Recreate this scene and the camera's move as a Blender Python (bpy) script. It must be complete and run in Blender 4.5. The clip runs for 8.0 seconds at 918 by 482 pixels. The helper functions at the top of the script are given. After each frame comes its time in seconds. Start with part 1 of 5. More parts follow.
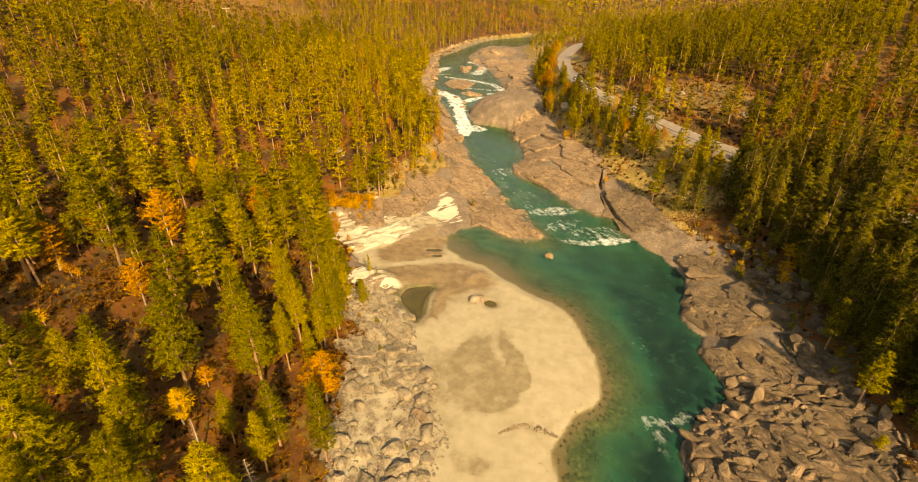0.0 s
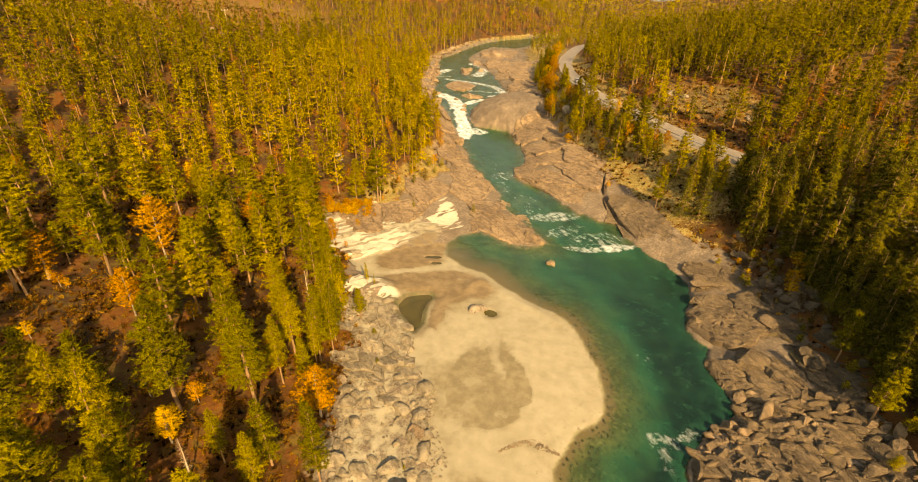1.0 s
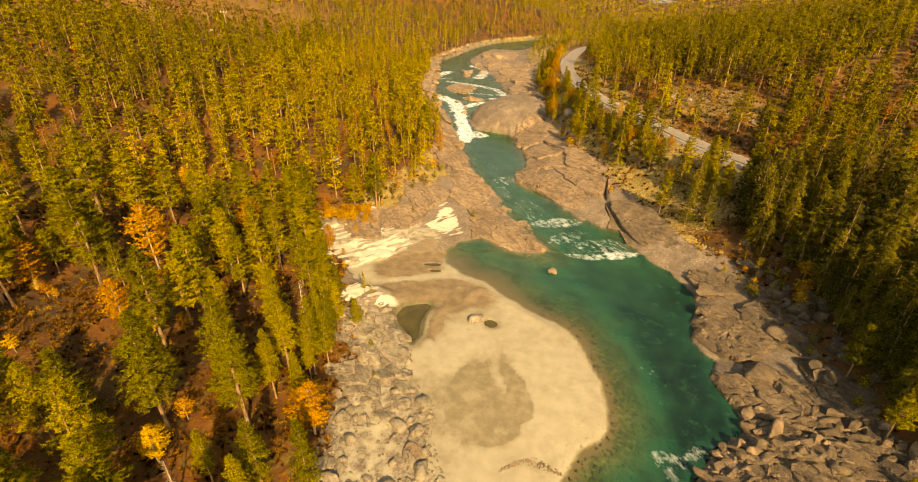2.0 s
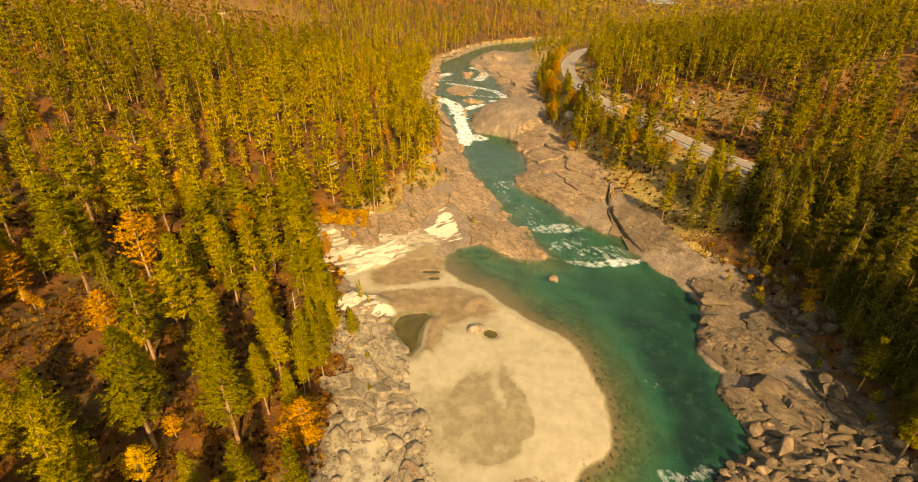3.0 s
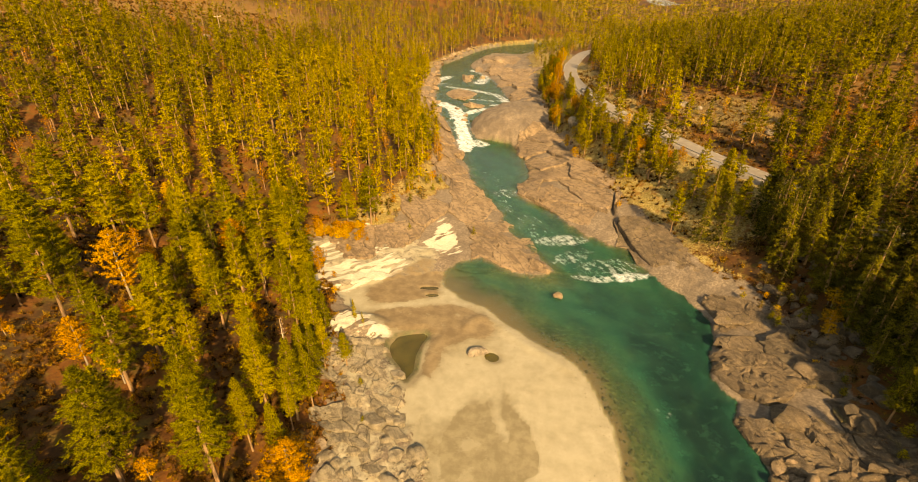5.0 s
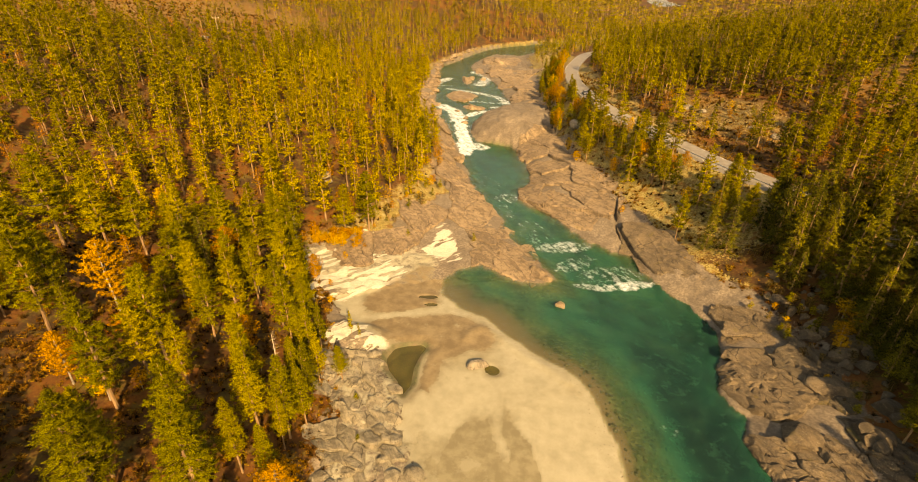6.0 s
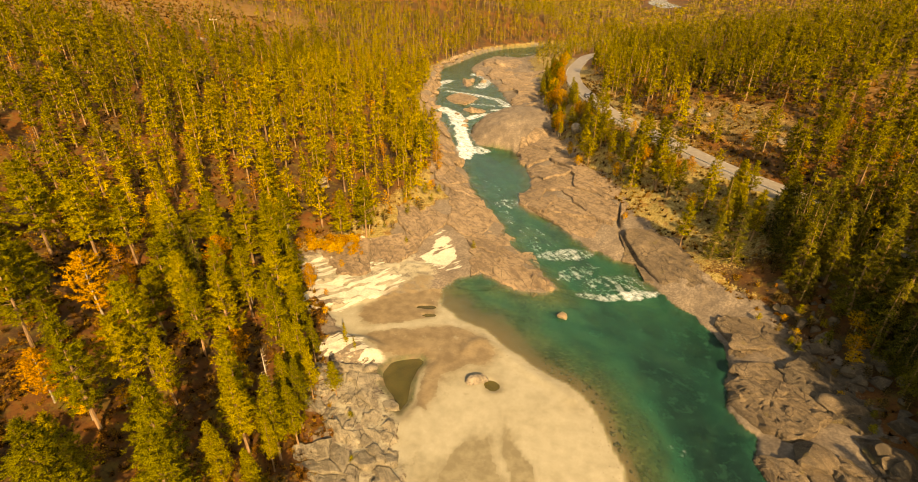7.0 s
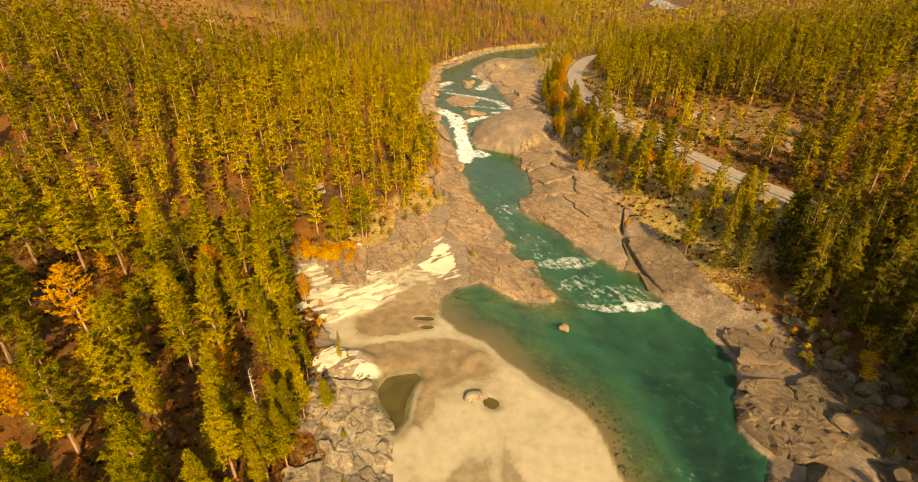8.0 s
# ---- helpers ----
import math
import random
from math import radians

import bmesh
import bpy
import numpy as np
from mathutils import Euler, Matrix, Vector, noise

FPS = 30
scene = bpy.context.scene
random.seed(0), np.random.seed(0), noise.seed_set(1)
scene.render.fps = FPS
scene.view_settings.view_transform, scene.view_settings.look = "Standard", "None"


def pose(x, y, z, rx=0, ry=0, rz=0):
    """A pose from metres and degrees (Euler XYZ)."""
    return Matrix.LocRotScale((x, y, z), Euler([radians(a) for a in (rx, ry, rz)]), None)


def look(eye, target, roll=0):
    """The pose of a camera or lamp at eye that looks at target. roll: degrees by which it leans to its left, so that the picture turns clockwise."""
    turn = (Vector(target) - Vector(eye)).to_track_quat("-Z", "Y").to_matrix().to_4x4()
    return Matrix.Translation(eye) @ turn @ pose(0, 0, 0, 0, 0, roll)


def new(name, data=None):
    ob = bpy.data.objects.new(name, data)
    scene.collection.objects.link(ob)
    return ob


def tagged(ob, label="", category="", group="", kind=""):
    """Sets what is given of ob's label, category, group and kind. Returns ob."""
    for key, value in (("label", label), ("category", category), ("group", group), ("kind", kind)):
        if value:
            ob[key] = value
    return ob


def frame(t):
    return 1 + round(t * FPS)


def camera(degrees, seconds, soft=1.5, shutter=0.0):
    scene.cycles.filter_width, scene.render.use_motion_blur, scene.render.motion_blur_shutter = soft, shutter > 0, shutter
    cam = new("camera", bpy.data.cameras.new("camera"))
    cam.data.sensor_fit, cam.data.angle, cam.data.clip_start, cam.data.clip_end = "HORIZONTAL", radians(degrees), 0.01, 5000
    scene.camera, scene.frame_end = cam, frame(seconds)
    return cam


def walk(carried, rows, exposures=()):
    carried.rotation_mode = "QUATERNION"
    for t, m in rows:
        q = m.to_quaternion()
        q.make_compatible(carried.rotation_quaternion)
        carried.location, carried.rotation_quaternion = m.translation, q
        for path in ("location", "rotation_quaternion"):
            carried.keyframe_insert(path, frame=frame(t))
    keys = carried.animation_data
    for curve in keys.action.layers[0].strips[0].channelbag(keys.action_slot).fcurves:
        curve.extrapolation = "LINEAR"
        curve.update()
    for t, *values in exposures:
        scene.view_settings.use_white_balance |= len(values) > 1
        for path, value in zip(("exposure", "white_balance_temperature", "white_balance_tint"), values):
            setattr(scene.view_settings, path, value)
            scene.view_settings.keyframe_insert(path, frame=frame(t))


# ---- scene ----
cam = camera(86.9, 8.0, soft=0.9)
PATH = [
    (0, (0.264, -0.35, 54.27), (0.148, 1.409, 53.326), 0.7),
    (0.5, (0.317, 0.933, 54.312), (0.199, 2.693, 53.37), 0.7),
    (1, (0.344, 2.221, 54.402), (0.224, 3.982, 53.461), 0.7),
    (1.5, (0.414, 3.507, 54.466), (0.291, 5.269, 53.527), 0.7),
    (3, (0.487, 7.346, 54.661), (0.361, 9.11, 53.727), 0.7),
    (3.5, (0.425, 8.654, 54.715), (0.298, 10.418, 53.782), 0.7),
    (4, (0.399, 10.035, 54.779), (0.27, 11.8, 53.847), 0.7),
    (4.5, (0.398, 11.418, 54.848), (0.268, 13.184, 53.917), 0.6),
    (6, (0.331, 15.682, 54.978), (0.198, 17.449, 54.051), 0.6),
    (6.5, (0.337, 17.198, 55.004), (0.202, 18.966, 54.079), 0.6),
    (7, (0.385, 18.758, 55.022), (0.249, 20.527, 54.099), 0.6),
    (7.5, (0.438, 20.379, 55.07), (0.3, 22.149, 54.148), 0.6),
    (8, (0.507, 22.081, 55.143), (0.368, 23.851, 54.222), 0.6),
]
EXPOSURE = [(0.0, 1.80, 18000, 18), (8.0, 1.80, 18000, 18)]
walk(cam, [(t, look(eye, target, roll)) for t, eye, target, roll in PATH], EXPOSURE)

# ---- daylight: sun behind the camera, a little to its right ----
SUN_ELEVATION, SUN_AZIMUTH = radians(33), radians(159)
world = bpy.data.worlds.new("world")
scene.world = world
world.use_nodes = True
sky = world.node_tree.nodes.new("ShaderNodeTexSky")
sky.sky_type, sky.sun_disc = "NISHITA", False
sky.sun_elevation, sky.sun_rotation = SUN_ELEVATION, SUN_AZIMUTH
back = world.node_tree.nodes["Background"]
back.inputs["Strength"].default_value = 0.122
world.node_tree.links.new(sky.outputs[0], back.inputs["Color"])
sun_way = Vector((math.sin(SUN_AZIMUTH) * math.cos(SUN_ELEVATION), math.cos(SUN_AZIMUTH) * math.cos(SUN_ELEVATION), math.sin(SUN_ELEVATION)))
sun = new("sun", bpy.data.lights.new("sun", "SUN"))
sun.data.energy, sun.data.angle, sun.data.color = 3.75, radians(0.6), (1.0, 0.90, 0.74)
sun.matrix_world = look(sun_way * 300, (0, 0, 0))


# ---- materials ----
class Nodes:
    """Short writing for shader nodes."""

    def __init__(self, name):
        self.m = bpy.data.materials.new(name)
        self.m.use_nodes = True
        self.t = self.m.node_tree
        self.t.nodes.clear()
        self.out = self.t.nodes.new("ShaderNodeOutputMaterial")

    def put(self, socket, value):
        if isinstance(value, bpy.types.NodeSocket):
            self.t.links.new(value, socket)
        elif isinstance(value, tuple) and len(value) == 3 and socket.type == "RGBA":
            socket.default_value = (*value, 1)
        else:
            socket.default_value = value

    def node(self, kind, **inputs):
        n = self.t.nodes.new("ShaderNode" + kind)
        for key, value in inputs.items():
            self.put(n.inputs[key.replace("_", " ")], value)
        return n

    def where(self):
        return self.node("NewGeometry").outputs["Position"]

    def noise(self, scale, detail=3.0, rough=0.55, at=None, stretch=None):
        at = at or self.where()
        if stretch:
            if len(stretch) > 3:
                turned = self.node("Mapping", Vector=at)
                turned.inputs["Rotation"].default_value = (0, 0, radians(stretch[3]))
                at = turned.outputs[0]
            mp = self.node("Mapping", Vector=at)
            mp.inputs["Scale"].default_value = stretch[:3]
            at = mp.outputs[0]
        return self.node("TexNoise", Vector=at, Scale=scale, Detail=detail, Roughness=rough).outputs[0]

    def cells(self, scale, feature="F1", at=None, out="Distance"):
        n = self.node("TexVoronoi", Vector=at or self.where(), Scale=scale)
        n.feature = feature
        return n.outputs[out]

    def span(self, value, a, b, lo=0.0, hi=1.0):
        n = self.node("MapRange", Value=value)
        for key, v in zip(("From Min", "From Max", "To Min", "To Max"), (a, b, lo, hi)):
            n.inputs[key].default_value = v
        return n.outputs[0]

    def math(self, op, a, b=0.0):
        n = self.t.nodes.new("ShaderNodeMath")
        n.operation = op
        self.put(n.inputs[0], a), self.put(n.inputs[1], b)
        return n.outputs[0]

    def mix(self, fac, a, b, blend="MIX"):
        n = self.t.nodes.new("ShaderNodeMix")
        n.data_type, n.blend_type = "RGBA", blend
        self.put(n.inputs[0], fac), self.put(n.inputs[6], a), self.put(n.inputs[7], b)
        return n.outputs[2]

    def attr(self, name):
        n = self.t.nodes.new("ShaderNodeAttribute")
        n.attribute_name = name
        return n.outputs["Fac"]

    def bump(self, height, strength, distance):
        return self.node("Bump", Height=height, Strength=strength, Distance=distance).outputs[0]

    def principled(self, colour, rough=0.8, normal=None, spec=0.3, metal=0.0):
        n = self.node("BsdfPrincipled", Roughness=rough, Metallic=metal)
        self.put(n.inputs["Base Color"], colour)
        n.inputs["Specular IOR Level"].default_value = spec
        if normal:
            self.put(n.inputs["Normal"], normal)
        return n.outputs[0]

    def done(self, shader):
        self.t.links.new(shader, self.out.inputs[0])
        return self.m


def rock_colour(n, at=None):
    broad = n.noise(0.22, 4, at=at)
    fine = n.noise(2.2, 5, 0.65, at=at)
    c = n.mix(n.span(broad, 0.35, 0.65), (0.105, 0.082, 0.058), (0.180, 0.142, 0.100))
    c = n.mix(n.span(fine, 0.42, 0.62), n.mix(0.6, c, (0.0496, 0.0384, 0.0297)), c)
    c = n.mix(n.span(n.noise(9, 3, at=at), 0.6, 0.72, 0, 0.5), c, (0.192, 0.1642, 0.1239))
    return c, fine


def ground_material():
    n = Nodes("ground")
    n1, n2, n3, n4 = n.noise(0.10, 4), n.noise(0.55, 4, 0.6), n.noise(3.0, 4, 0.6), n.noise(16, 3)
    floor = n.mix(n.span(n1, 0.4, 0.62), (0.0300, 0.015, 0.005), (0.092, 0.0310, 0.0052))
    floor = n.mix(n.span(n2, 0.50, 0.64, 0, 0.8), floor, (0.070, 0.050, 0.010))
    floor = n.mix(n.span(n3, 0.56, 0.68, 0, 0.75), floor, (0.105, 0.058, 0.012))
    floor = n.mix(n.span(n3, 0.44, 0.34, 0, 0.7), floor, (0.022, 0.011, 0.0035))
    heath = n.mix(n.span(n2, 0.45, 0.6), (0.098, 0.052, 0.011), (0.125, 0.082, 0.022))
    heath = n.mix(n.span(n3, 0.5, 0.62), heath, (0.1338, 0.0502, 0.0112))
    heath = n.mix(n.span(n.noise(0.5, 6, 0.65), 0.60, 0.68, 0, 0.8), heath, (0.155, 0.128, 0.085))
    c = n.mix(n.attr("heath"), floor, heath)
    grass = n.mix(n.span(n3, 0.4, 0.62), (0.0991, 0.0712, 0.0149), (0.223, 0.1673, 0.062))
    grass = n.mix(n.span(n2, 0.5, 0.66), grass, (0.1177, 0.0527, 0.0124))
    grass = n.mix(n.span(n.noise(1.4, 5, 0.7), 0.54, 0.62, 0, 0.7), grass, (0.2354, 0.1982, 0.1053))
    c = n.mix(n.span(n.math("ADD", n.attr("grass"), n.span(n3, 0.3, 0.7, -0.3, 0.3)), 0.35, 0.65), c, grass)
    rock, fine = rock_colour(n)
    c = n.mix(n.span(n.math("ADD", n.attr("rock"), n.span(n3, 0.3, 0.7, -0.25, 0.25)), 0.4, 0.6), c, rock)
    sand = n.mix(n.span(n2, 0.35, 0.65), (0.190, 0.177, 0.122), (0.238, 0.224, 0.160))
    sand = n.mix(n.span(n4, 0.42, 0.62, 0.35, 0), sand, (0.1441, 0.1152, 0.0777))
    s = n.span(n.math("ADD", n.attr("sand"), n.math("ADD", n.span(n3, 0.3, 0.7, -0.05, 0.05), n.span(n2, 0.3, 0.7, -0.14, 0.14))), 0.42, 0.58)
    c = n.mix(s, c, sand)
    damp = n.mix(n.span(n2, 0.4, 0.6), (0.116, 0.098, 0.059), (0.152, 0.131, 0.082))
    damp = n.mix(n.attr("mud"), damp, n.mix(n.span(n2, 0.35, 0.65), (0.098, 0.070, 0.038), (0.150, 0.112, 0.064)))
    d = n.span(n.math("ADD", n.attr("damp"), n.span(n.noise(0.34, 6, 0.62), 0.3, 0.7, -0.24, 0.24)), 0.44, 0.58)
    veil = n.span(n.math("ADD", n.attr("damp"), n.span(n.noise(0.12, 3), 0.35, 0.65, -0.35, 0.35)), 0.0, 0.7, 0, 0.7)
    c = n.mix(n.math("MULTIPLY", n.math("MAXIMUM", veil, d), s), c, damp)
    w = n.span(n.math("ADD", n.attr("white"), n.span(n.noise(0.42, 4, 0.5, stretch=(0.34, 1.7, 1, -44)), 0.3, 0.7, -0.75, 0.75)), 0.42, 0.54)
    w = n.math("MULTIPLY", w, n.span(n.attr("white"), 0.05, 0.3))
    c = n.mix(w, c, n.mix(n.span(n3, 0.4, 0.6), (0.29, 0.262, 0.198), (0.36, 0.335, 0.262)))
    pebble = n.node("TexVoronoi", Vector=n.mix(0.2, n.where(), n.node("TexNoise", Vector=n.where(), Scale=1.5).outputs["Color"]), Scale=2.3)
    bed = n.mix(n.span(n.noise(0.22, 4), 0.4, 0.6), (0.040, 0.050, 0.022), (0.078, 0.082, 0.036))
    tone = n.node("SeparateColor", Color=pebble.outputs["Color"]).outputs[0]
    bed = n.mix(n.span(tone, 0.75, 1.0, 0, 0.55), n.mix(n.span(tone, 0.4, 0, 0, 0.6), bed, (0.018, 0.022, 0.010)), (0.13, 0.125, 0.062))
    bed = n.mix(n.span(n.math("ADD", n.attr("silt"), n.span(n2, 0.3, 0.7, -0.2, 0.2)), 0.35, 0.65), bed, (0.1022, 0.0774, 0.0446))
    c = n.mix(n.attr("bed"), c, bed)
    rough = n.mix(d, (0.92, 0.92, 0.92), (0.62, 0.62, 0.62))
    h = n.math("ADD", n.math("MULTIPLY", n3, 0.6), n.math("MULTIPLY", n4, 0.35))
    soft = n.math("MULTIPLY", n.math("SUBTRACT", 1.0, s), 0.06)
    b = n.node("Bump", Height=h, Strength=0.8, Distance=n.math("ADD", soft, 0.02)).outputs[0]
    return n.done(n.principled(c, rough, b, 0.2))


def rock_material(name, low, high, moss):
    n = Nodes(name)
    at = n.where()
    broad, mid, fine = n.noise(0.16, 4), n.noise(0.9, 6, 0.7), n.noise(5.0, 6, 0.75)
    c = n.mix(n.span(broad, 0.35, 0.65), low, high)
    c = n.mix(n.span(mid, 0.51, 0.39, 0, 0.65), c, (0.0441, 0.034, 0.0248))
    c = n.mix(n.span(fine, 0.46, 0.36, 0, 0.6), c, (0.0379, 0.0303, 0.0223))
    c = n.mix(n.span(fine, 0.55, 0.66, 0, 0.7), c, (0.2106, 0.1766, 0.1332))
    r = n.node("ObjectInfo").outputs["Random"]
    c = n.mix(n.span(r, 0, 1, 0, 0.5), c, n.mix(n.span(mid, 0.4, 0.6), low, high))
    c = n.mix(n.span(n.noise(0.55, 5, 0.6), 0.60, 0.68, 0, moss), c, (0.1053, 0.0805, 0.0186))
    beds = n.noise(0.7, 5, 0.6, stretch=(1.6, 0.22, 0.6, -32))
    c = n.mix(n.span(beds, 0.50, 0.42, 0, 0.55), c, n.mix(0.5, low, (0.03, 0.024, 0.018)))
    c = n.mix(n.span(n.noise(6, 4, 0.7), 0.60, 0.68, 0, 0.6), c, (0.27, 0.235, 0.17))
    joint = n.node("TexVoronoi", Vector=n.mix(0.35, n.node("Mapping", Vector=at, Rotation=(0, 0, radians(-32)), Scale=(0.5, 0.16, 0.4)).outputs[0], n.node("TexNoise", Vector=at, Scale=0.4, Detail=4.0).outputs["Color"]), Scale=1.0)
    joint.feature = "DISTANCE_TO_EDGE"
    open_joint = n.math("MULTIPLY", n.span(joint.outputs["Distance"], 0.0, 0.022, 1.0, 0.0), n.span(n.noise(0.3, 3), 0.46, 0.58))
    c = n.mix(n.math("MULTIPLY", open_joint, 0.85), c, (0.020, 0.015, 0.010))
    hgt = n.math("ADD", n.math("MULTIPLY", fine, 0.8), n.math("ADD", n.math("MULTIPLY", mid, 0.9), n.math("MULTIPLY", beds, 0.8)))
    return n.done(n.principled(c, 0.88, n.bump(hgt, 1.0, 0.36), 0.2))


def water_material():
    n = Nodes("river_water")
    depth, foam = n.attr("depth"), n.attr("foam")
    ripple = n.noise(1.1, 4, 0.6, stretch=(1.5, 0.7, 1, -25))
    fine = n.noise(4.5, 3)
    nrm = n.bump(n.math("ADD", ripple, n.math("MULTIPLY", fine, 0.4)), 0.7, 0.16)
    patchy = n.noise(0.16, 5, 0.62, stretch=(1.2, 0.7, 1, -25))
    clear = n.math("POWER", 2.718, n.math("MULTIPLY", n.math("MULTIPLY", depth, n.span(patchy, 0.3, 0.7, 0.55, 1.3)), -0.85))
    body = n.mix(n.span(depth, 0.3, 2.4), (0.0130, 0.050, 0.0230), (0.0034, 0.064, 0.0355))
    body = n.mix(n.span(depth, 1.5, 4.2), body, (0.0018, 0.0130, 0.0090))
    body = n.mix(n.span(n.noise(0.30, 3, stretch=(1, 0.5, 1, -25)), 0.47, 0.62, 0, 0.6), body, (0.0030, 0.0170, 0.0115))
    body = n.mix(n.span(n.noise(0.55, 6, 0.72), 0.50, 0.68, 0, 0.45), body, (0.0110, 0.0680, 0.0380))
    body = n.mix(n.span(n.noise(1.7, 5, 0.7, stretch=(1.3, 0.8, 1, 20)), 0.50, 0.62, 0, 0.4), body, (0.0026, 0.0200, 0.0130))
    diff = n.node("BsdfDiffuse", Color=body).outputs[0]
    tint = n.mix(n.span(depth, 0, 2), (0.92, 0.96, 0.90), (0.35, 0.70, 0.58))
    see = n.node("BsdfTransparent", Color=tint).outputs[0]
    a = n.node("MixShader", Fac=clear)
    n.put(a.inputs[1], diff), n.put(a.inputs[2], see)
    gloss = n.node("BsdfGlossy", Roughness=0.09, Color=(0.6, 0.6, 0.6), Normal=nrm).outputs[0]
    fres = n.node("Fresnel", IOR=1.33, Normal=nrm).outputs[0]
    b = n.node("MixShader", Fac=fres)
    n.put(b.inputs[1], a.outputs[0]), n.put(b.inputs[2], gloss)
    streak = n.math("ADD", n.math("MULTIPLY", n.noise(0.8, 6, 0.7, stretch=(0.3, 1.1, 1, 58)), 0.45), n.math("MULTIPLY", n.noise(0.9, 8, 0.75), 0.55))
    f = n.span(n.math("ADD", foam, n.span(streak, 0.3, 0.7, -0.7, 0.7)), 0.35, 1.25)
    f = n.math("MULTIPLY", f, n.span(foam, 0.03, 0.2))
    f = n.math("MULTIPLY", f, n.span(foam, 0.22, 0.68, 0.5, 1.0))
    white = n.node("BsdfDiffuse", Color=n.mix(n.span(n.noise(3, 4), 0.3, 0.6), (0.36, 0.42, 0.43), (0.60, 0.65, 0.66))).outputs[0]
    e = n.node("MixShader", Fac=f)
    n.put(e.inputs[1], b.outputs[0]), n.put(e.inputs[2], white)
    return n.done(e.outputs[0])


def pool_material():
    n = Nodes("still_water")
    see = n.node("BsdfTransparent", Color=(0.45, 0.42, 0.20)).outputs[0]
    murk = n.node("BsdfDiffuse", Color=n.mix(n.span(n.noise(0.5, 3), 0.4, 0.6), (0.036, 0.031, 0.008), (0.056, 0.047, 0.013))).outputs[0]
    a = n.node("MixShader", Fac=0.28)
    n.put(a.inputs[1], murk), n.put(a.inputs[2], see)
    nrm = n.bump(n.noise(3.0, 3), 0.15, 0.03)
    b = n.node("MixShader", Fac=n.node("Fresnel", IOR=1.33, Normal=nrm).outputs[0])
    n.put(b.inputs[1], a.outputs[0]), n.put(b.inputs[2], n.node("BsdfGlossy", Roughness=0.05, Normal=nrm).outputs[0])
    return n.done(b.outputs[0])


def leaf_material(name, dark, mid, light, by_tree, gap_scale=7.0):
    """Foliage; by_tree: the variation between trees comes from the object, else from the mesh's own tint; gaps between the needles let light through."""
    n = Nodes(name)
    r = n.node("ObjectInfo").outputs["Random"] if by_tree else n.attr("tint")
    leaf = n.node("NewGeometry").outputs["Random Per Island"]
    f = n.math("ADD", n.math("MULTIPLY", r, 0.88), n.math("MULTIPLY", leaf, 0.12))
    c = n.mix(n.span(f, 0.05, 0.5), dark, mid)
    c = n.mix(n.span(f, 0.5, 0.95), c, light)
    out = n.t.nodes.new("ShaderNodeAttribute")
    out.attribute_name = "out"
    turn = n.node("VectorTransform", Vector=out.outputs["Vector"])
    turn.vector_type, turn.convert_from, turn.convert_to = "VECTOR", "OBJECT", "WORLD"
    both = n.t.nodes.new("ShaderNodeMix")
    both.data_type = "VECTOR"
    both.inputs[0].default_value = 0.88 if by_tree else 0.93
    n.put(both.inputs[4], n.node("NewGeometry").outputs["Normal"]), n.put(both.inputs[5], turn.outputs[0])
    unit = n.t.nodes.new("ShaderNodeVectorMath")
    unit.operation = "NORMALIZE"
    n.put(unit.inputs[0], both.outputs[1])
    a = n.node("MixShader", Fac=0.34)
    n.put(a.inputs[1], n.principled(c, 0.8, unit.outputs[0], 0.03))
    n.put(a.inputs[2], n.node("BsdfTranslucent", Color=c).outputs[0])
    gaps = n.span(n.noise(gap_scale, 2, 0.6), 0.44, 0.54, 0.08 if by_tree else 0.15, 0.82)
    e = n.node("MixShader", Fac=gaps)
    n.put(e.inputs[1], a.outputs[0]), n.put(e.inputs[2], n.node("BsdfTransparent").outputs[0])
    return n.done(e.outputs[0])


def bark_material(name, low, high):
    n = Nodes(name)
    c = n.mix(n.span(n.noise(3, 4, stretch=(1, 1, 0.25)), 0.4, 0.6), low, high)
    c = n.mix(n.span(n.noise(0.35, 2), 0.45, 0.6, 0, 0.5), c, high)
    return n.done(n.principled(c, 0.9, n.bump(n.noise(9, 3), 0.6, 0.03), 0.15))


def plain_material(name, a, b, scale, rough=0.7, metal=0.0, bump=0.01, spec=0.3):
    n = Nodes(name)
    c = n.mix(n.span(n.noise(scale, 4), 0.35, 0.65), a, b)
    return n.done(n.principled(c, rough, n.bump(n.noise(scale * 6, 3), 0.5, bump), spec, metal))


GROUND, WATER, POOL = ground_material(), water_material(), pool_material()
ROCK = rock_material("scoured_rock", (0.142, 0.098, 0.059), (0.238, 0.169, 0.104), 0.25)
WET_STONE = rock_material("river_stone", (0.040, 0.043, 0.020), (0.085, 0.082, 0.040), 0.1)
# browner than the scoured rock, darkened partly for shade on the east bank
BANK_ROCK = rock_material("bank_rock", (0.084, 0.060, 0.036), (0.146, 0.107, 0.066), 0.4)
PALE_STONE = rock_material("gravel_boulder", (0.160, 0.134, 0.090), (0.235, 0.202, 0.142), 0.12)
# lichen-dark stone with some of the tree shade put into its colour
DARK_ROCK = rock_material("shaded_lichen_rock", (0.050, 0.038, 0.024), (0.098, 0.075, 0.048), 0.55)
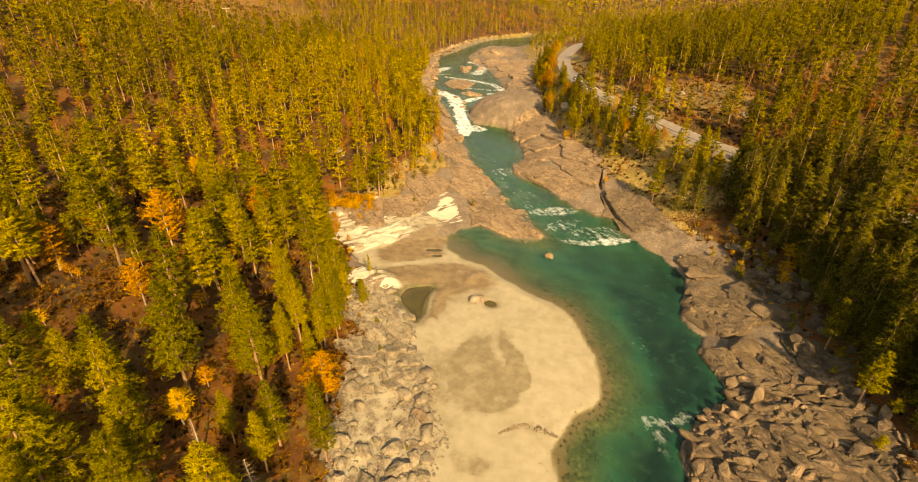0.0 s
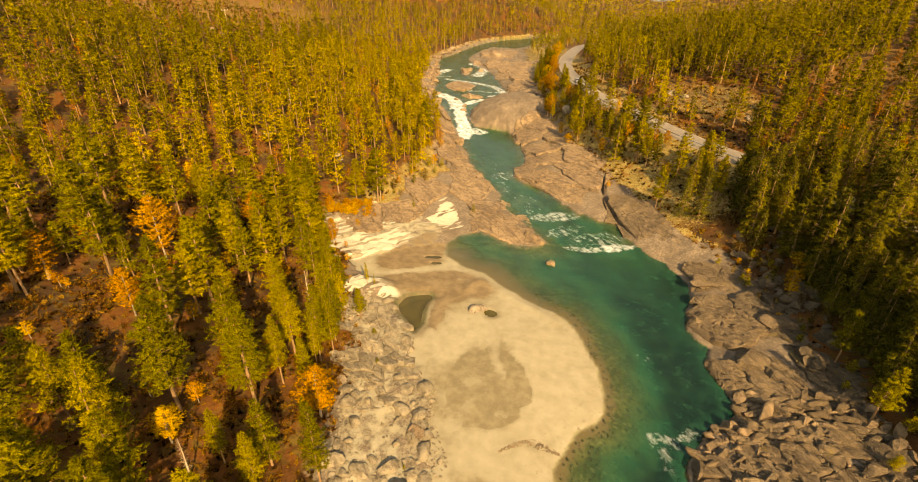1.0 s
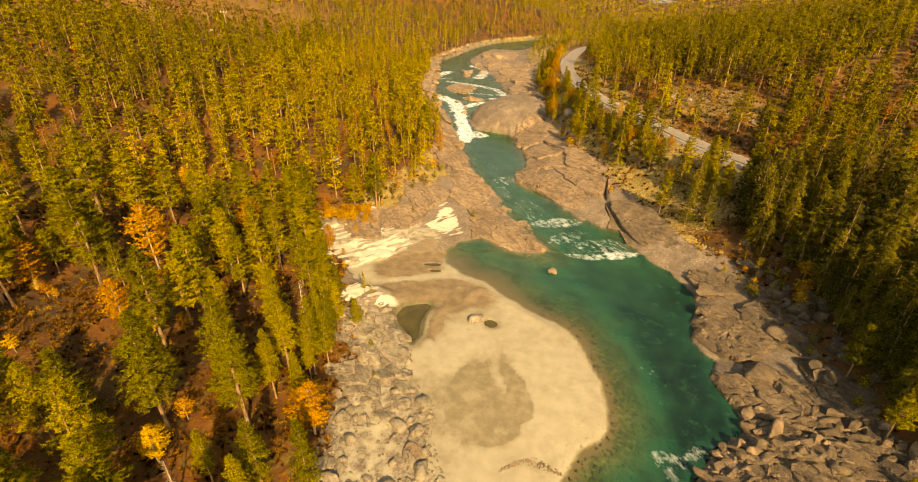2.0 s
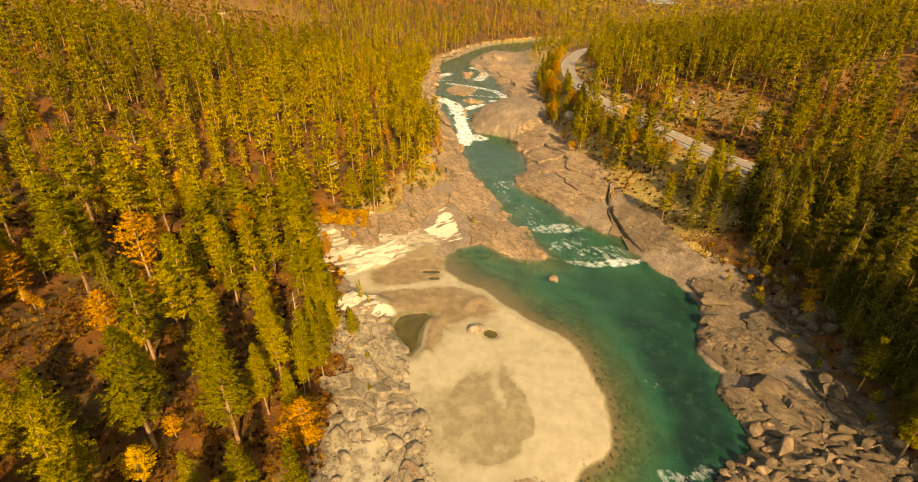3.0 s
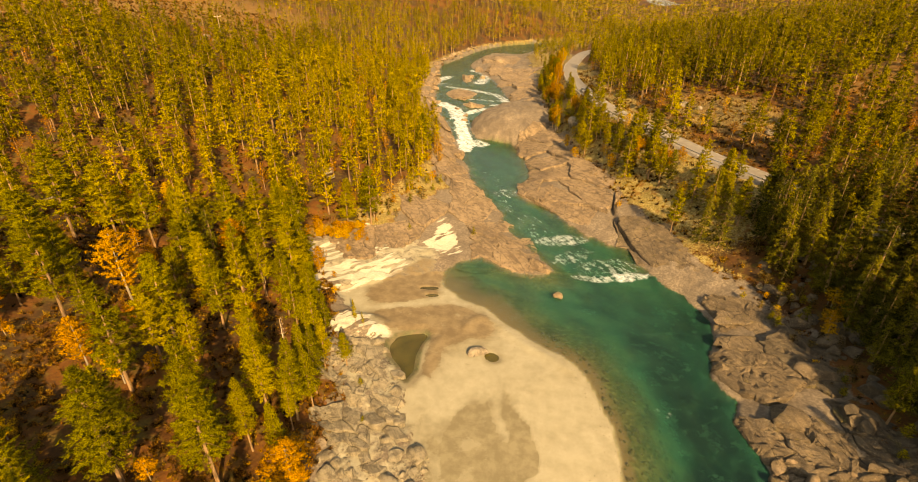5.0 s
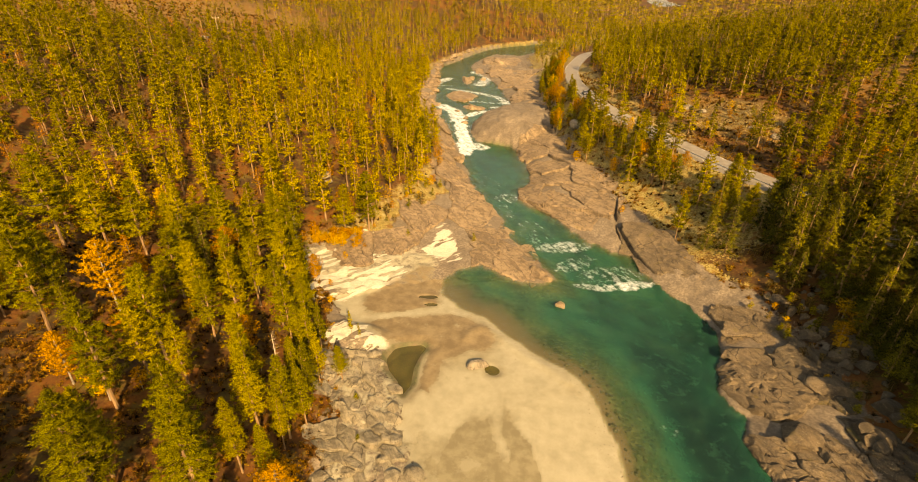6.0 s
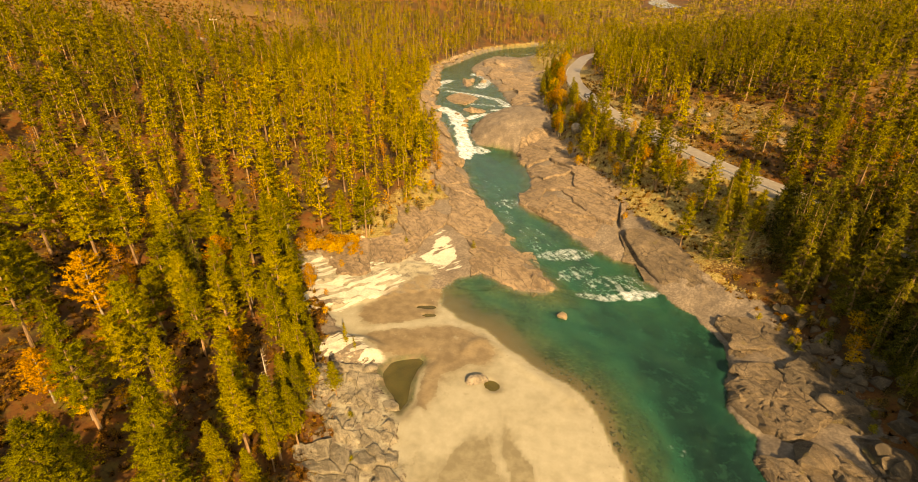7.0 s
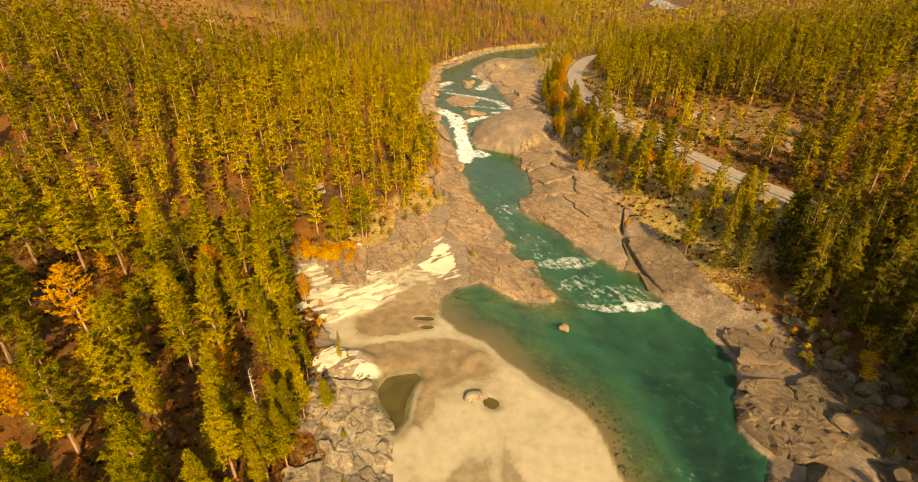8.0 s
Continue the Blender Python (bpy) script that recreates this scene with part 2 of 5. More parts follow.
PINE = leaf_material("pine_needles", (0.118, 0.107, 0.008), (0.190, 0.163, 0.010), (0.262, 0.206, 0.012), True)
SPRUCE = leaf_material("spruce_needles", (0.060, 0.060, 0.008), (0.105, 0.097, 0.010), (0.180, 0.150, 0.015), True)
DRY = leaf_material("dry_shrub_leaves", (0.07, 0.045, 0.012), (0.12, 0.08, 0.017), (0.20, 0.13, 0.025), True)
BIRCH = leaf_material("autumn_birch_leaves", (0.31, 0.120, 0.009), (0.45, 0.225, 0.012), (0.56, 0.34, 0.020), True)
DEAD = leaf_material("bare_twigs", (0.16, 0.11, 0.06), (0.22, 0.15, 0.08), (0.28, 0.19, 0.10), True)
# brighter than the near pine needles: haze and softer shadow put into the colour
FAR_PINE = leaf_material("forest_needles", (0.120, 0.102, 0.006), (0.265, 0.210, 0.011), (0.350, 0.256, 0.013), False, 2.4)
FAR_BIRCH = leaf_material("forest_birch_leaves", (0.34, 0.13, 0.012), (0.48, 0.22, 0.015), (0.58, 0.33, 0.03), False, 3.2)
SHRUB = leaf_material("heather_and_shrub", (0.060, 0.036, 0.011), (0.19, 0.078, 0.013), (0.33, 0.19, 0.028), False)
BARK = bark_material("pine_bark", (0.095, 0.058, 0.031), (0.20, 0.122, 0.064))
DEAD_BARK = bark_material("dead_wood", (0.20, 0.15, 0.10), (0.32, 0.25, 0.18))
BIRCH_BARK = bark_material("birch_bark", (0.12, 0.095, 0.068), (0.22, 0.185, 0.14))
ROAD = plain_material("worn_asphalt", (0.1177, 0.1041, 0.0849), (0.1642, 0.1456, 0.1177), 0.6)
LINE = plain_material("road_paint", (0.3407, 0.3221, 0.285), (0.4213, 0.4027, 0.3593), 1.5)
STEEL = plain_material("galvanised_steel", (0.2602, 0.2478, 0.223), (0.3407, 0.3221, 0.2912), 2.0, 0.5, 0.6)
PALE_ROCK = rock_material("pale_boulder", (0.1505, 0.1239, 0.0885), (0.2301, 0.1947, 0.146), 0.1)
CAR_PAINT = plain_material("dark_car_paint", (0.035, 0.035, 0.04), (0.05, 0.05, 0.055), 1.0, 0.3, 0.2, 0.001, 0.5)
GLASS = plain_material("car_glass", (0.02, 0.025, 0.03), (0.03, 0.035, 0.04), 1.0, 0.08, 0, 0.0005, 0.6)
RUBBER = plain_material("tyre_rubber", (0.02, 0.02, 0.02), (0.03, 0.03, 0.03), 4.0, 0.9)
LAMP = plain_material("car_lamp", (0.6, 0.6, 0.58), (0.7, 0.7, 0.68), 4.0, 0.15, 0, 0.0005, 0.5)

# ---- the plan of the valley: water's edge, forest edges, road, all in metres ----
WEST_SHORE = [(6, -80), (9, 10), (10.2, 39), (10, 43.4), (11.6, 46.4), (13.6, 50), (16.6, 51.6), (18.4, 55), (18.7, 60), (18.0, 66), (16.2, 73.4), (13.4, 76.9), (8.4, 80.4), (4.4, 84.4),
              (-1.2, 90.4), (-6.2, 93), (-8.6, 97), (-8.8, 101.7), (-6.5, 105.9), (-2.2, 107.8), (2.2, 105.6), (7, 103), (12.2, 102.8), (14.1, 106), (8.8, 114.2),
              (2.6, 129.3), (2.3, 133.5), (-5.1, 152.4), (-10.7, 178.5), (-13.6, 190.1), (-15.2, 200), (-18.6, 211), (-23.5, 229), (-30.5, 246), (-31, 256),
              (-34.7, 308.4), (-38.6, 358.8), (-30.5, 398), (-5.3, 478.3), (46.7, 525.9), (150, 575)]
EAST_SHORE = [(150, 545), (80, 505), (41.8, 462), (17.3, 428.6), (-4.6, 433.2), (-19, 375.4), (-11.3, 337.9), (-2.5, 312.5), (4.6, 273.5), (7, 248.4),
              (-2.5, 234.7), (-9.8, 221.3), (-7.5, 200.8), (5.3, 196), (8, 186.5), (11.7, 163.4), (7.2, 145.7), (14.9, 136.9), (23.9, 120.8), (31.6, 116.3),
              (33.1, 109.1), (37.7, 99.7), (41.6, 89.5), (36.3, 74.3), (38.4, 69.6), (36.0, 65), (37.2, 58.8), (36.6, 54.6), (31.5, 51.1), (28, 46.8),
              (26.0, 40.3), (24, 10), (22, -80)]
POND = [(-11.7, 67.6), (-10.2, 71.2), (-10.4, 75.0), (-9.9, 78.0), (-8.9, 80.3), (-10.6, 81.8), (-13.5, 81.2), (-15.8, 80.3), (-17.2, 77.2), (-16.2, 73.8), (-14.2, 71.6), (-13.2, 69.0)]
WET_SAND = [(-3.4, 63.6), (-1.2, 65.2), (1.3, 65.6), (2.0, 62.0), (3.2, 59.4), (5.0, 58.2), (5.6, 54.8), (5.2, 51.2), (4.3, 49.1), (1.6, 48.5), (-1.3, 48.0), (-3.4, 49.4), (-5.2, 53.6), (-5.6, 57), (-4.8, 60.2)]
WET_HORN = [(3.5, 68.6), (4.2, 65.5), (4.9, 64.2), (6.3, 62.4), (7.2, 59.7), (7.9, 56.5), (7.5, 54.1), (5.9, 53.0), (6.0, 51.5), (4.7, 49.9), (4.3, 50.8), (4.8, 53.8), (4.4, 56.8), (3.9, 60.1), (2.9, 63.9), (3.2, 66)]
MOIST_SAND = [(-12, 62.3), (-8.1, 63.8), (-4.2, 61), (-1.5, 50), (-2.0, 44.6), (-4.6, 44.0), (-6.2, 47), (-7.3, 51.0), (-9.6, 55.6)]
WET_BACKWATER = [(-25, 90.5), (-20.6, 99.6), (-14.4, 106.6), (-9.6, 106), (-8.9, 99), (-9.2, 96), (-10.4, 92.6), (-13.6, 90.6), (-21.5, 88.2)]
WET_FLAT = [(-22.3, 86.0), (-14.3, 88.6), (-7.8, 90.2), (-2.8, 89.6), (1.2, 86.6), (3.0, 82.6), (1.0, 80.4), (-2.6, 78.9), (-5.9, 77.0), (-7.3, 72.8), (-7.8, 69.0), (-9.8, 70), (-11.4, 66.4), (-10.0, 78.4), (-13.8, 80.3), (-17.7, 79.6), (-19.3, 82.3)]
SCARP = [(-3.4, 83.4), (-2.6, 85.2), (-0.2, 86.4), (2.2, 84.8), (5.1, 81.0), (7.4, 78.8), (10.6, 76.8), (13.4, 74.2)]
WHITE_SLOPE = [(-43.6, 98), (-43.4, 105.6), (-36, 111.5), (-27.0, 110.4), (-18.5, 112.0), (-17, 103.5), (-24.6, 93.4), (-32.4, 89.7), (-37.6, 88.5)]
WHITE_PATCH = [(-15.2, 113.6), (-12.6, 117.9), (-12.9, 126.4), (-11.2, 126.6), (-8.4, 117), (-6.3, 111.2), (-11.0, 108.6)]
WHITE_LEDGE = [(-28.9, 82.6), (-26.6, 85.0), (-20.7, 84.0), (-17.0, 78.3), (-20.2, 77.0), (-23.6, 76.4), (-26.4, 77.5)]
FLAGSTONES = [(-28.5, 75.5), (-22.6, 77), (-17.4, 76.5), (-15.4, 73.0), (-13.2, 68.6), (-12.4, 63), (-8.8, 57.5), (-9.5, 52.5), (-20, 51.5), (-22, 62)]
WEST_EDGE = ([-80, 38, 57, 69, 80, 96, 107, 111, 120, 138, 165, 190, 210, 230, 250, 355, 398, 440, 478, 520, 575], [-16, -17, -20, -22, -26, -33, -42, -40, -31, -22, -16, -21, -28, -33.5, -37.5, -42, -33, -20, -8, 35, 140])
WEST_HIGH = ([0, 60, 80, 100, 120, 140, 175, 250, 400, 600], [1.6, 1.5, 1.6, 2.0, 3.0, 4.0, 5.8, 7.5, 8.5, 10])
EAST_EDGE = ([-80, 41, 55, 80, 93, 106, 132, 168, 190, 250, 300, 350, 400, 450, 500, 620], [50, 51, 52.5, 53, 50, 44, 35.5, 26, 22, 20, 22, 20, 20, 34, 60, 100])
EAST_HIGH = ([0, 41, 60, 93, 110, 132, 168, 195, 250, 350, 600], [3.5, 3.5, 3.2, 3.6, 4.5, 5.0, 7.0, 8.0, 9.0, 9.0, 11])
ROAD_LINE = [(112, -20, 13), (95, 60, 14), (83, 88, 14.5), (72, 107, 15.2), (65, 124, 15.8), (56.5, 140, 16.4), (47, 162, 17.6), (40, 178, 18.6), (36, 194, 19.2), (34.8, 212, 19),
             (34.2, 232, 18.4), (35, 256, 17.7), (38, 285, 17.5), (46, 322, 17.2), (58, 362, 17), (76, 384, 17), (110, 402, 17.5), (190, 420, 18.5), (300, 432, 22)]
CLEFT = [(33.2, 138), (31.8, 132), (31.2, 125), (32.6, 118.5), (33.4, 115)]
PUDDLES = [(1.3, 75.4, 1.1, 0.9, -25, 0.3), (-11.9, 95.4, 1.7, 0.55, 4, 0.25), (-11.0, 92.8, 1.2, 0.45, 4, 0.22)]
WATER_LEVEL = ([100, 106, 118, 150, 193, 207, 240, 340, 520], [0, 0.35, 0.6, 1.4, 1.5, 2.9, 4.5, 6, 7])


def smooth_line(points, step):
    """A Catmull-Rom line through points, about one point per step."""
    p = np.array(points, float)
    q = np.vstack([2 * p[0] - p[1], p, 2 * p[-1] - p[-2]])
    out = []
    for i in range(1, len(q) - 2):
        k = max(2, int(np.linalg.norm(q[i + 1] - q[i]) / step))
        for s in np.arange(k) / k:
            a, b, c, d = q[i - 1], q[i], q[i + 1], q[i + 2]
            out.append(0.5 * (2 * b + (c - a) * s + (2 * a - 5 * b + 4 * c - d) * s ** 2 + (3 * b - a - 3 * c + d) * s ** 3))
    return np.array(out + [p[-1]])


ROAD_FINE = smooth_line(ROAD_LINE, 3.0)


def hashed(i, j, seed):
    v = np.sin(i * 127.1 + j * 311.7 + seed * 74.7) * 43758.5453
    return v - np.floor(v)


def value_noise(x, y, seed=0):
    i, j = np.floor(x), np.floor(y)
    u, v = x - i, y - j
    u, v = u * u * (3 - 2 * u), v * v * (3 - 2 * v)
    a, b = hashed(i, j, seed), hashed(i + 1, j, seed)
    c, d = hashed(i, j + 1, seed), hashed(i + 1, j + 1, seed)
    return (a + (b - a) * u) * (1 - v) + (c + (d - c) * u) * v


def fractal(x, y, seed=0, octaves=4):
    total, amp, s = 0.0, 0.5, 1.0
    for k in range(octaves):
        total = total + amp * value_noise(x * s, y * s, seed + k)
        amp, s = amp * 0.5, s * 2.03
    return total / (1 - 0.5 ** octaves)


def plates(x, y, seed):
    """Cracked plates: each point's plate value, its place on the tilted plate, and how near the crack is."""
    best, second, value, tilt = np.full(x.shape, 9.0), np.full(x.shape, 9.0), np.zeros(x.shape), np.zeros(x.shape)
    i0, j0 = np.floor(x), np.floor(y)
    for di in (-1, 0, 1):
        for dj in (-1, 0, 1):
            i, j = i0 + di, j0 + dj
            dx, dy = x - i - hashed(i, j, seed), y - j - hashed(i, j, seed + 5)
            d = np.sqrt(dx * dx + dy * dy)
            near = d < best
            second = np.where(near, best, np.minimum(second, d))
            value = np.where(near, hashed(i, j, seed + 9), value)
            tilt = np.where(near, dx * (hashed(i, j, seed + 11) - 0.5) + dy * (hashed(i, j, seed + 13) - 0.5), tilt)
            best = np.where(near, d, best)
    return value, tilt, second - best


def line_distance(x, y, points):
    d = np.full(x.shape, 1e9)
    for (ax, ay), (bx, by) in zip(points[:-1], points[1:]):
        vx, vy = bx - ax, by - ay
        t = np.clip(((x - ax) * vx + (y - ay) * vy) / (vx * vx + vy * vy), 0, 1)
        d = np.minimum(d, (x - ax - t * vx) ** 2 + (y - ay - t * vy) ** 2)
    return np.sqrt(d)


def inside(x, y, points):
    hit = np.zeros(x.shape, bool)
    for (ax, ay), (bx, by) in zip(points, points[1:] + points[:1]):
        if ay != by:
            cross = ((ay > y) != (by > y)) & (x < (bx - ax) * (y - ay) / (by - ay) + ax)
            hit ^= cross
    return hit


RIVER = [tuple(p) for p in smooth_line(WEST_SHORE, 4)] + [tuple(p) for p in smooth_line(EAST_SHORE, 4)]
WEST_FINE, EAST_FINE = RIVER[:len(smooth_line(WEST_SHORE, 4))], RIVER[len(smooth_line(WEST_SHORE, 4)):]


def smooth(a, b, v):
    t = np.clip((v - a) / (b - a), 0, 1)
    return t * t * (3 - 2 * t)


def blob(x, y, cx, cy, rx, ry, turn=0.0):
    c, s = math.cos(radians(turn)), math.sin(radians(turn))
    u, v = (x - cx) * c + (y - cy) * s, -(x - cx) * s + (y - cy) * c
    return 1 - smooth(0.72, 1.28, np.sqrt((u / rx) ** 2 + (v / ry) ** 2))


def patch(x, y, outline, soft):
    """1 inside an outline, 0 outside, with an edge of the given softness."""
    return smooth(soft, -soft, line_distance(x, y, outline + outline[:1]) * np.where(inside(x, y, outline), -1, 1))


def far_reach(x, y):
    """The far bend of the river, out on the valley floor."""
    return smooth(44, 30, np.abs(x - 0.287 * y)) * smooth(840, 880, y) * smooth(1320, 1280, y)


def slab_zone(x, y, west):
    return (y < 350) & (y > 35) & np.where(west, (y > 111) | ((x > 3) & (y > 100)), True)


def strata(x, y):
    """Relief of the rock: stepped beds, tilted plates and open joints."""
    c, q = math.cos(radians(32)), math.sin(radians(32))
    u, v = x * c + y * q, -x * q + y * c
    u, v = u + 2.2 * (fractal(x * 0.22, y * 0.22, 171) - 0.5), v + 2.2 * (fractal(x * 0.22, y * 0.22, 175) - 0.5)
    pv, pt, pc = plates(u / 2.1, v / 5.2, 177)
    qv, qt, qc = plates(u / 0.9, v / 1.9, 181)
    return (pv - 0.5) * 0.50 + pt * 0.55 - 0.30 * (1 - smooth(0, 0.07, pc)) * (pv > 0.35) + (qv - 0.5) * 0.16 * (pv > 0.5) + qt * 0.22 + (fractal(x * 1.3, y * 1.3, 185) - 0.5) * 0.22


def land(x, y):
    """Heights and surface masks of the valley at arrays of x and y."""
    wob = 1.2 * smooth(20, 60, np.abs(y - 60)) + 0.5
    xw = x + (fractal(x * 0.35, y * 0.35, 3) - 0.5) * 2 * wob
    yw = y + (fractal(x * 0.35, y * 0.35, 8) - 0.5) * 2 * wob
    west_d, east_d = line_distance(xw, yw, WEST_FINE), line_distance(xw, yw, EAST_FINE)
    sd = np.minimum(west_d, east_d) * np.where(inside(xw, yw, RIVER), -1, 1)
    pond_d = line_distance(x, y, POND + POND[:1]) * np.where(inside(x, y, POND), -1, 1)
    level = np.interp(y, *WATER_LEVEL)
    west = np.where(sd < 0, west_d < east_d, (west_d < east_d))
    west = np.where(y > 560, x < 60, west)
    wx, wz, ex, ez = np.interp(y, *WEST_EDGE), np.interp(y, *WEST_HIGH), np.interp(y, *EAST_EDGE), np.interp(y, *EAST_HIGH)
    e = np.where(west, wx - x, x - ex) + (fractal(x * 0.2, y * 0.2, 17) - 0.5) * 5
    hill = e
    e = np.where(y > 500, np.maximum(e, sd - 7), e)
    he = np.where(west, wz, ez)
    rx, rz = np.interp(y, ROAD_FINE[:, 1], ROAD_FINE[:, 0]), np.interp(y, ROAD_FINE[:, 1], ROAD_FINE[:, 2])
    # forest edge to hillside
    up_w = he + 0.205 * np.clip(hill, 0, 190) + 0.13 * np.clip(hill - 190, 0, 500) + 0.03 * np.clip(hill - 690, 0, None)
    t = np.clip((x - ex) / np.maximum(rx - 4.2 - ex, 2), 0, 1)
    beyond = np.clip(x - rx - 4.2, 0, None)
    up_e = he + (rz - 0.35 - he) * t ** 1.25 + 0.16 * np.clip(beyond, 0, 200) + 0.07 * np.clip(beyond - 200, 0, 600)
    up = np.where(west, up_w, up_e) + 0.035 * np.clip(y - 560, 0, 2500) * smooth(560, 900, y)
    # unseen mountains, added to block bright sky from the upper river's reflections
    up = up + 800 * smooth(1700, 4300, y) + 450 * smooth(1300, 3600, np.abs(x))
    off_road = smooth(4.2, 9, np.abs(x - rx))
    rough = (fractal(x * 0.06, y * 0.06, 21) - 0.5) * 5 * smooth(4, 30, e) + (fractal(x * 0.3, y * 0.3, 22) - 0.5) * 1.2
    up = up + rough * off_road * (1 - far_reach(x, y))
    # shore to forest edge
    rockline = np.interp(y, [30, 43, 50, 55, 61, 68, 72, 80, 84, 92, 97, 104], [-8, -5.5, -7.3, -7, -11.5, -11.8, -14.8, -17.5, -24, -31, -22, -6])
    sand = (west & (e < 2)) * smooth(-1.6, 1.6, x - rockline + (fractal(x * 0.5, y * 0.5, 31) - 0.5) * 3) * (1 - smooth(102, 106, y)) * (1 - smooth(97, 100, y) * smooth(-9, -6, x))
    a = np.clip(sd / np.maximum(sd + np.maximum(-e, 0), 0.5), 0, 1)
    profile = np.where(west, np.where(y < 100, a, a ** 0.85), a ** np.interp(y, [88, 94, 118, 132, 200, 240], [0.5, 1.0, 1.0, 0.8, 0.8, 0.5]))
    shore = level + (he - level) * profile
    scarp = line_distance(xw, yw, SCARP)
    bar = level + 0.75 * (1 - np.exp(-np.clip(sd, 0, 60) / 7.0)) + 0.12 * (fractal(x * 0.18, y * 0.18, 40) - 0.5) + 0.26 * np.exp(-(scarp / 1.1) ** 2)
    shore = shore * (1 - sand) + bar * sand
    k = smooth(-1.5, 2.5, e)
    z = shore * (1 - k) + up * k
    # the dome beside the waterfall
    z = z + 4.6 * np.sqrt(np.clip(1 - ((x - 8) / 18) ** 2 - ((y - 217) / 23) ** 2, 0, 1)) * (sd > 0)
    # bedrock plates
    rock = (1 - sand) * (1 - smooth(-1.0, 3.5, e + (fractal(x * 0.4, y * 0.4, 33) - 0.5) * 5)) * smooth(-6, 0, sd)
    rock = np.where(y > 560, 0, rock)
    lichen = west * smooth(-6, -3, e + 12 * (fractal(x * 0.16, y * 0.16, 37) - 0.5)) * (1 - smooth(1, 6, e)) * smooth(114, 120, y) * smooth(160, 140, y)
    rock = rock * (1 - lichen)
    c, s = math.cos(radians(28)), math.sin(radians(28))
    u, v = x * c + y * s, -x * s + y * c
    pv, pt, pc = plates(u / 5.5 + fractal(x * 0.2, y * 0.2, 2), v / 10 + fractal(x * 0.2, y * 0.2, 4), 51)
    qv, qt, qc = plates(u / 1.7 + fractal(x * 0.5, y * 0.5, 5), v / 2.8, 57)
    base = np.maximum(z, level)
    slabs = slab_zone(x, y, west)
    relief = (pv - 0.5) * 0.9 + pt * 1.7 - 0.75 * (1 - smooth(0, 0.10, pc)) + ((qv - 0.5) * 0.25 + qt * 0.7 - 0.22 * (1 - smooth(0, 0.10, qc)))
    calm = np.where(west & (y < 128), 0.35, 1.0) * smooth(-1.5, 2.5, sd)
    z = z + rock * np.where(slabs, -0.40 + 0.25 * relief, relief * calm) + (1 - rock) * (1 - sand) * (fractal(x * 0.9, y * 0.9, 70) - 0.5) * 0.5 * off_road
    # cracks and steps of the dome
    z = z + 0.9 * strata(x, y) * smooth(1.25, 0.95, np.sqrt(((x - 8) / 20) ** 2 + ((y - 217) / 25) ** 2)) * (sd > 0)
    # the tall pale ledge beside the pond
    z = z + 0.9 * blob(x, y, -23, 81.5, 5.5, 3.2)
    # river bed
    cap = np.interp(y, [0, 60, 90, 105, 125, 190, 200], [4.4, 4.4, 3.2, 2.2, 1.7, 2.4, 1.5])
    flat = np.interp(y, [50, 70, 90], [1.5, 1.25, 1.0])
    bar_d = line_distance(xw, yw, [p for p in WEST_FINE if p[1] < 98])
    head_d = line_distance(xw, yw, [p for p in WEST_FINE if 98 <= p[1] < 135])
    gentle = (0.05 + 0.075 * bar_d + 0.008 * bar_d ** 2) * flat + 2.6 * smooth(19, 2, east_d) * smooth(2, 13, bar_d) * smooth(100, 80, y)
    deep = np.minimum(np.minimum(np.minimum(gentle, 0.25 + 0.22 * head_d), 2.7 + 0.6 * east_d), cap)
    deep = np.where(y > 104, np.minimum(0.35 + 0.4 * np.minimum(west_d, east_d), cap), deep)
    deep = deep * (0.75 + 0.5 * fractal(x * 0.22, y * 0.22, 81))
    z = np.where(sd < 0, np.minimum(level - deep, z), np.maximum(z, level + 0.015 + 0.02 * np.clip(sd, 0, 2)))
    for cx, cy, wide, long, turn, deep_by in PUDDLES:
        z = z - deep_by * blob(x, y, cx, cy, wide * 1.2, long * 1.2, turn)
    z = z - 0.8 * smooth(0.8, 0.3, line_distance(x, y, CLEFT)) * (sd > 0)
    z = z - 0.9 * smooth(0, 2.0, -pond_d) - 0.25 * smooth(1.5, 0, pond_d)
    gravel = west * (y < 79) * (1 - smooth(-1, 2, e)) * (1 - smooth(74, 79, y))
    sand = np.maximum(sand, 0.56 * west * smooth(90, 95, y) * smooth(119, 112, y + 0.25 * x + 5) * smooth(-6, -14, x) * (1 - smooth(-2, 1, e)))
    sand = np.maximum(sand, 0.52 * gravel + 0.12 * gravel * (fractal(x * 0.3, y * 0.3, 77) - 0.5))
    xb, yb = x + 2.5 * (fractal(x * 0.3, y * 0.3, 91) - 0.5), y + 2.5 * (fractal(x * 0.3, y * 0.3, 95) - 0.5)
    xc, yc = x + 0.9 * (fractal(x * 0.8, y * 0.8, 101) - 0.5), y + 0.9 * (fractal(x * 0.8, y * 0.8, 105) - 0.5)
    mud = np.maximum(0.92 * patch(xb, yb, WET_BACKWATER, 1.8), 0.74 * patch(xb, yb, WET_FLAT, 1.5))
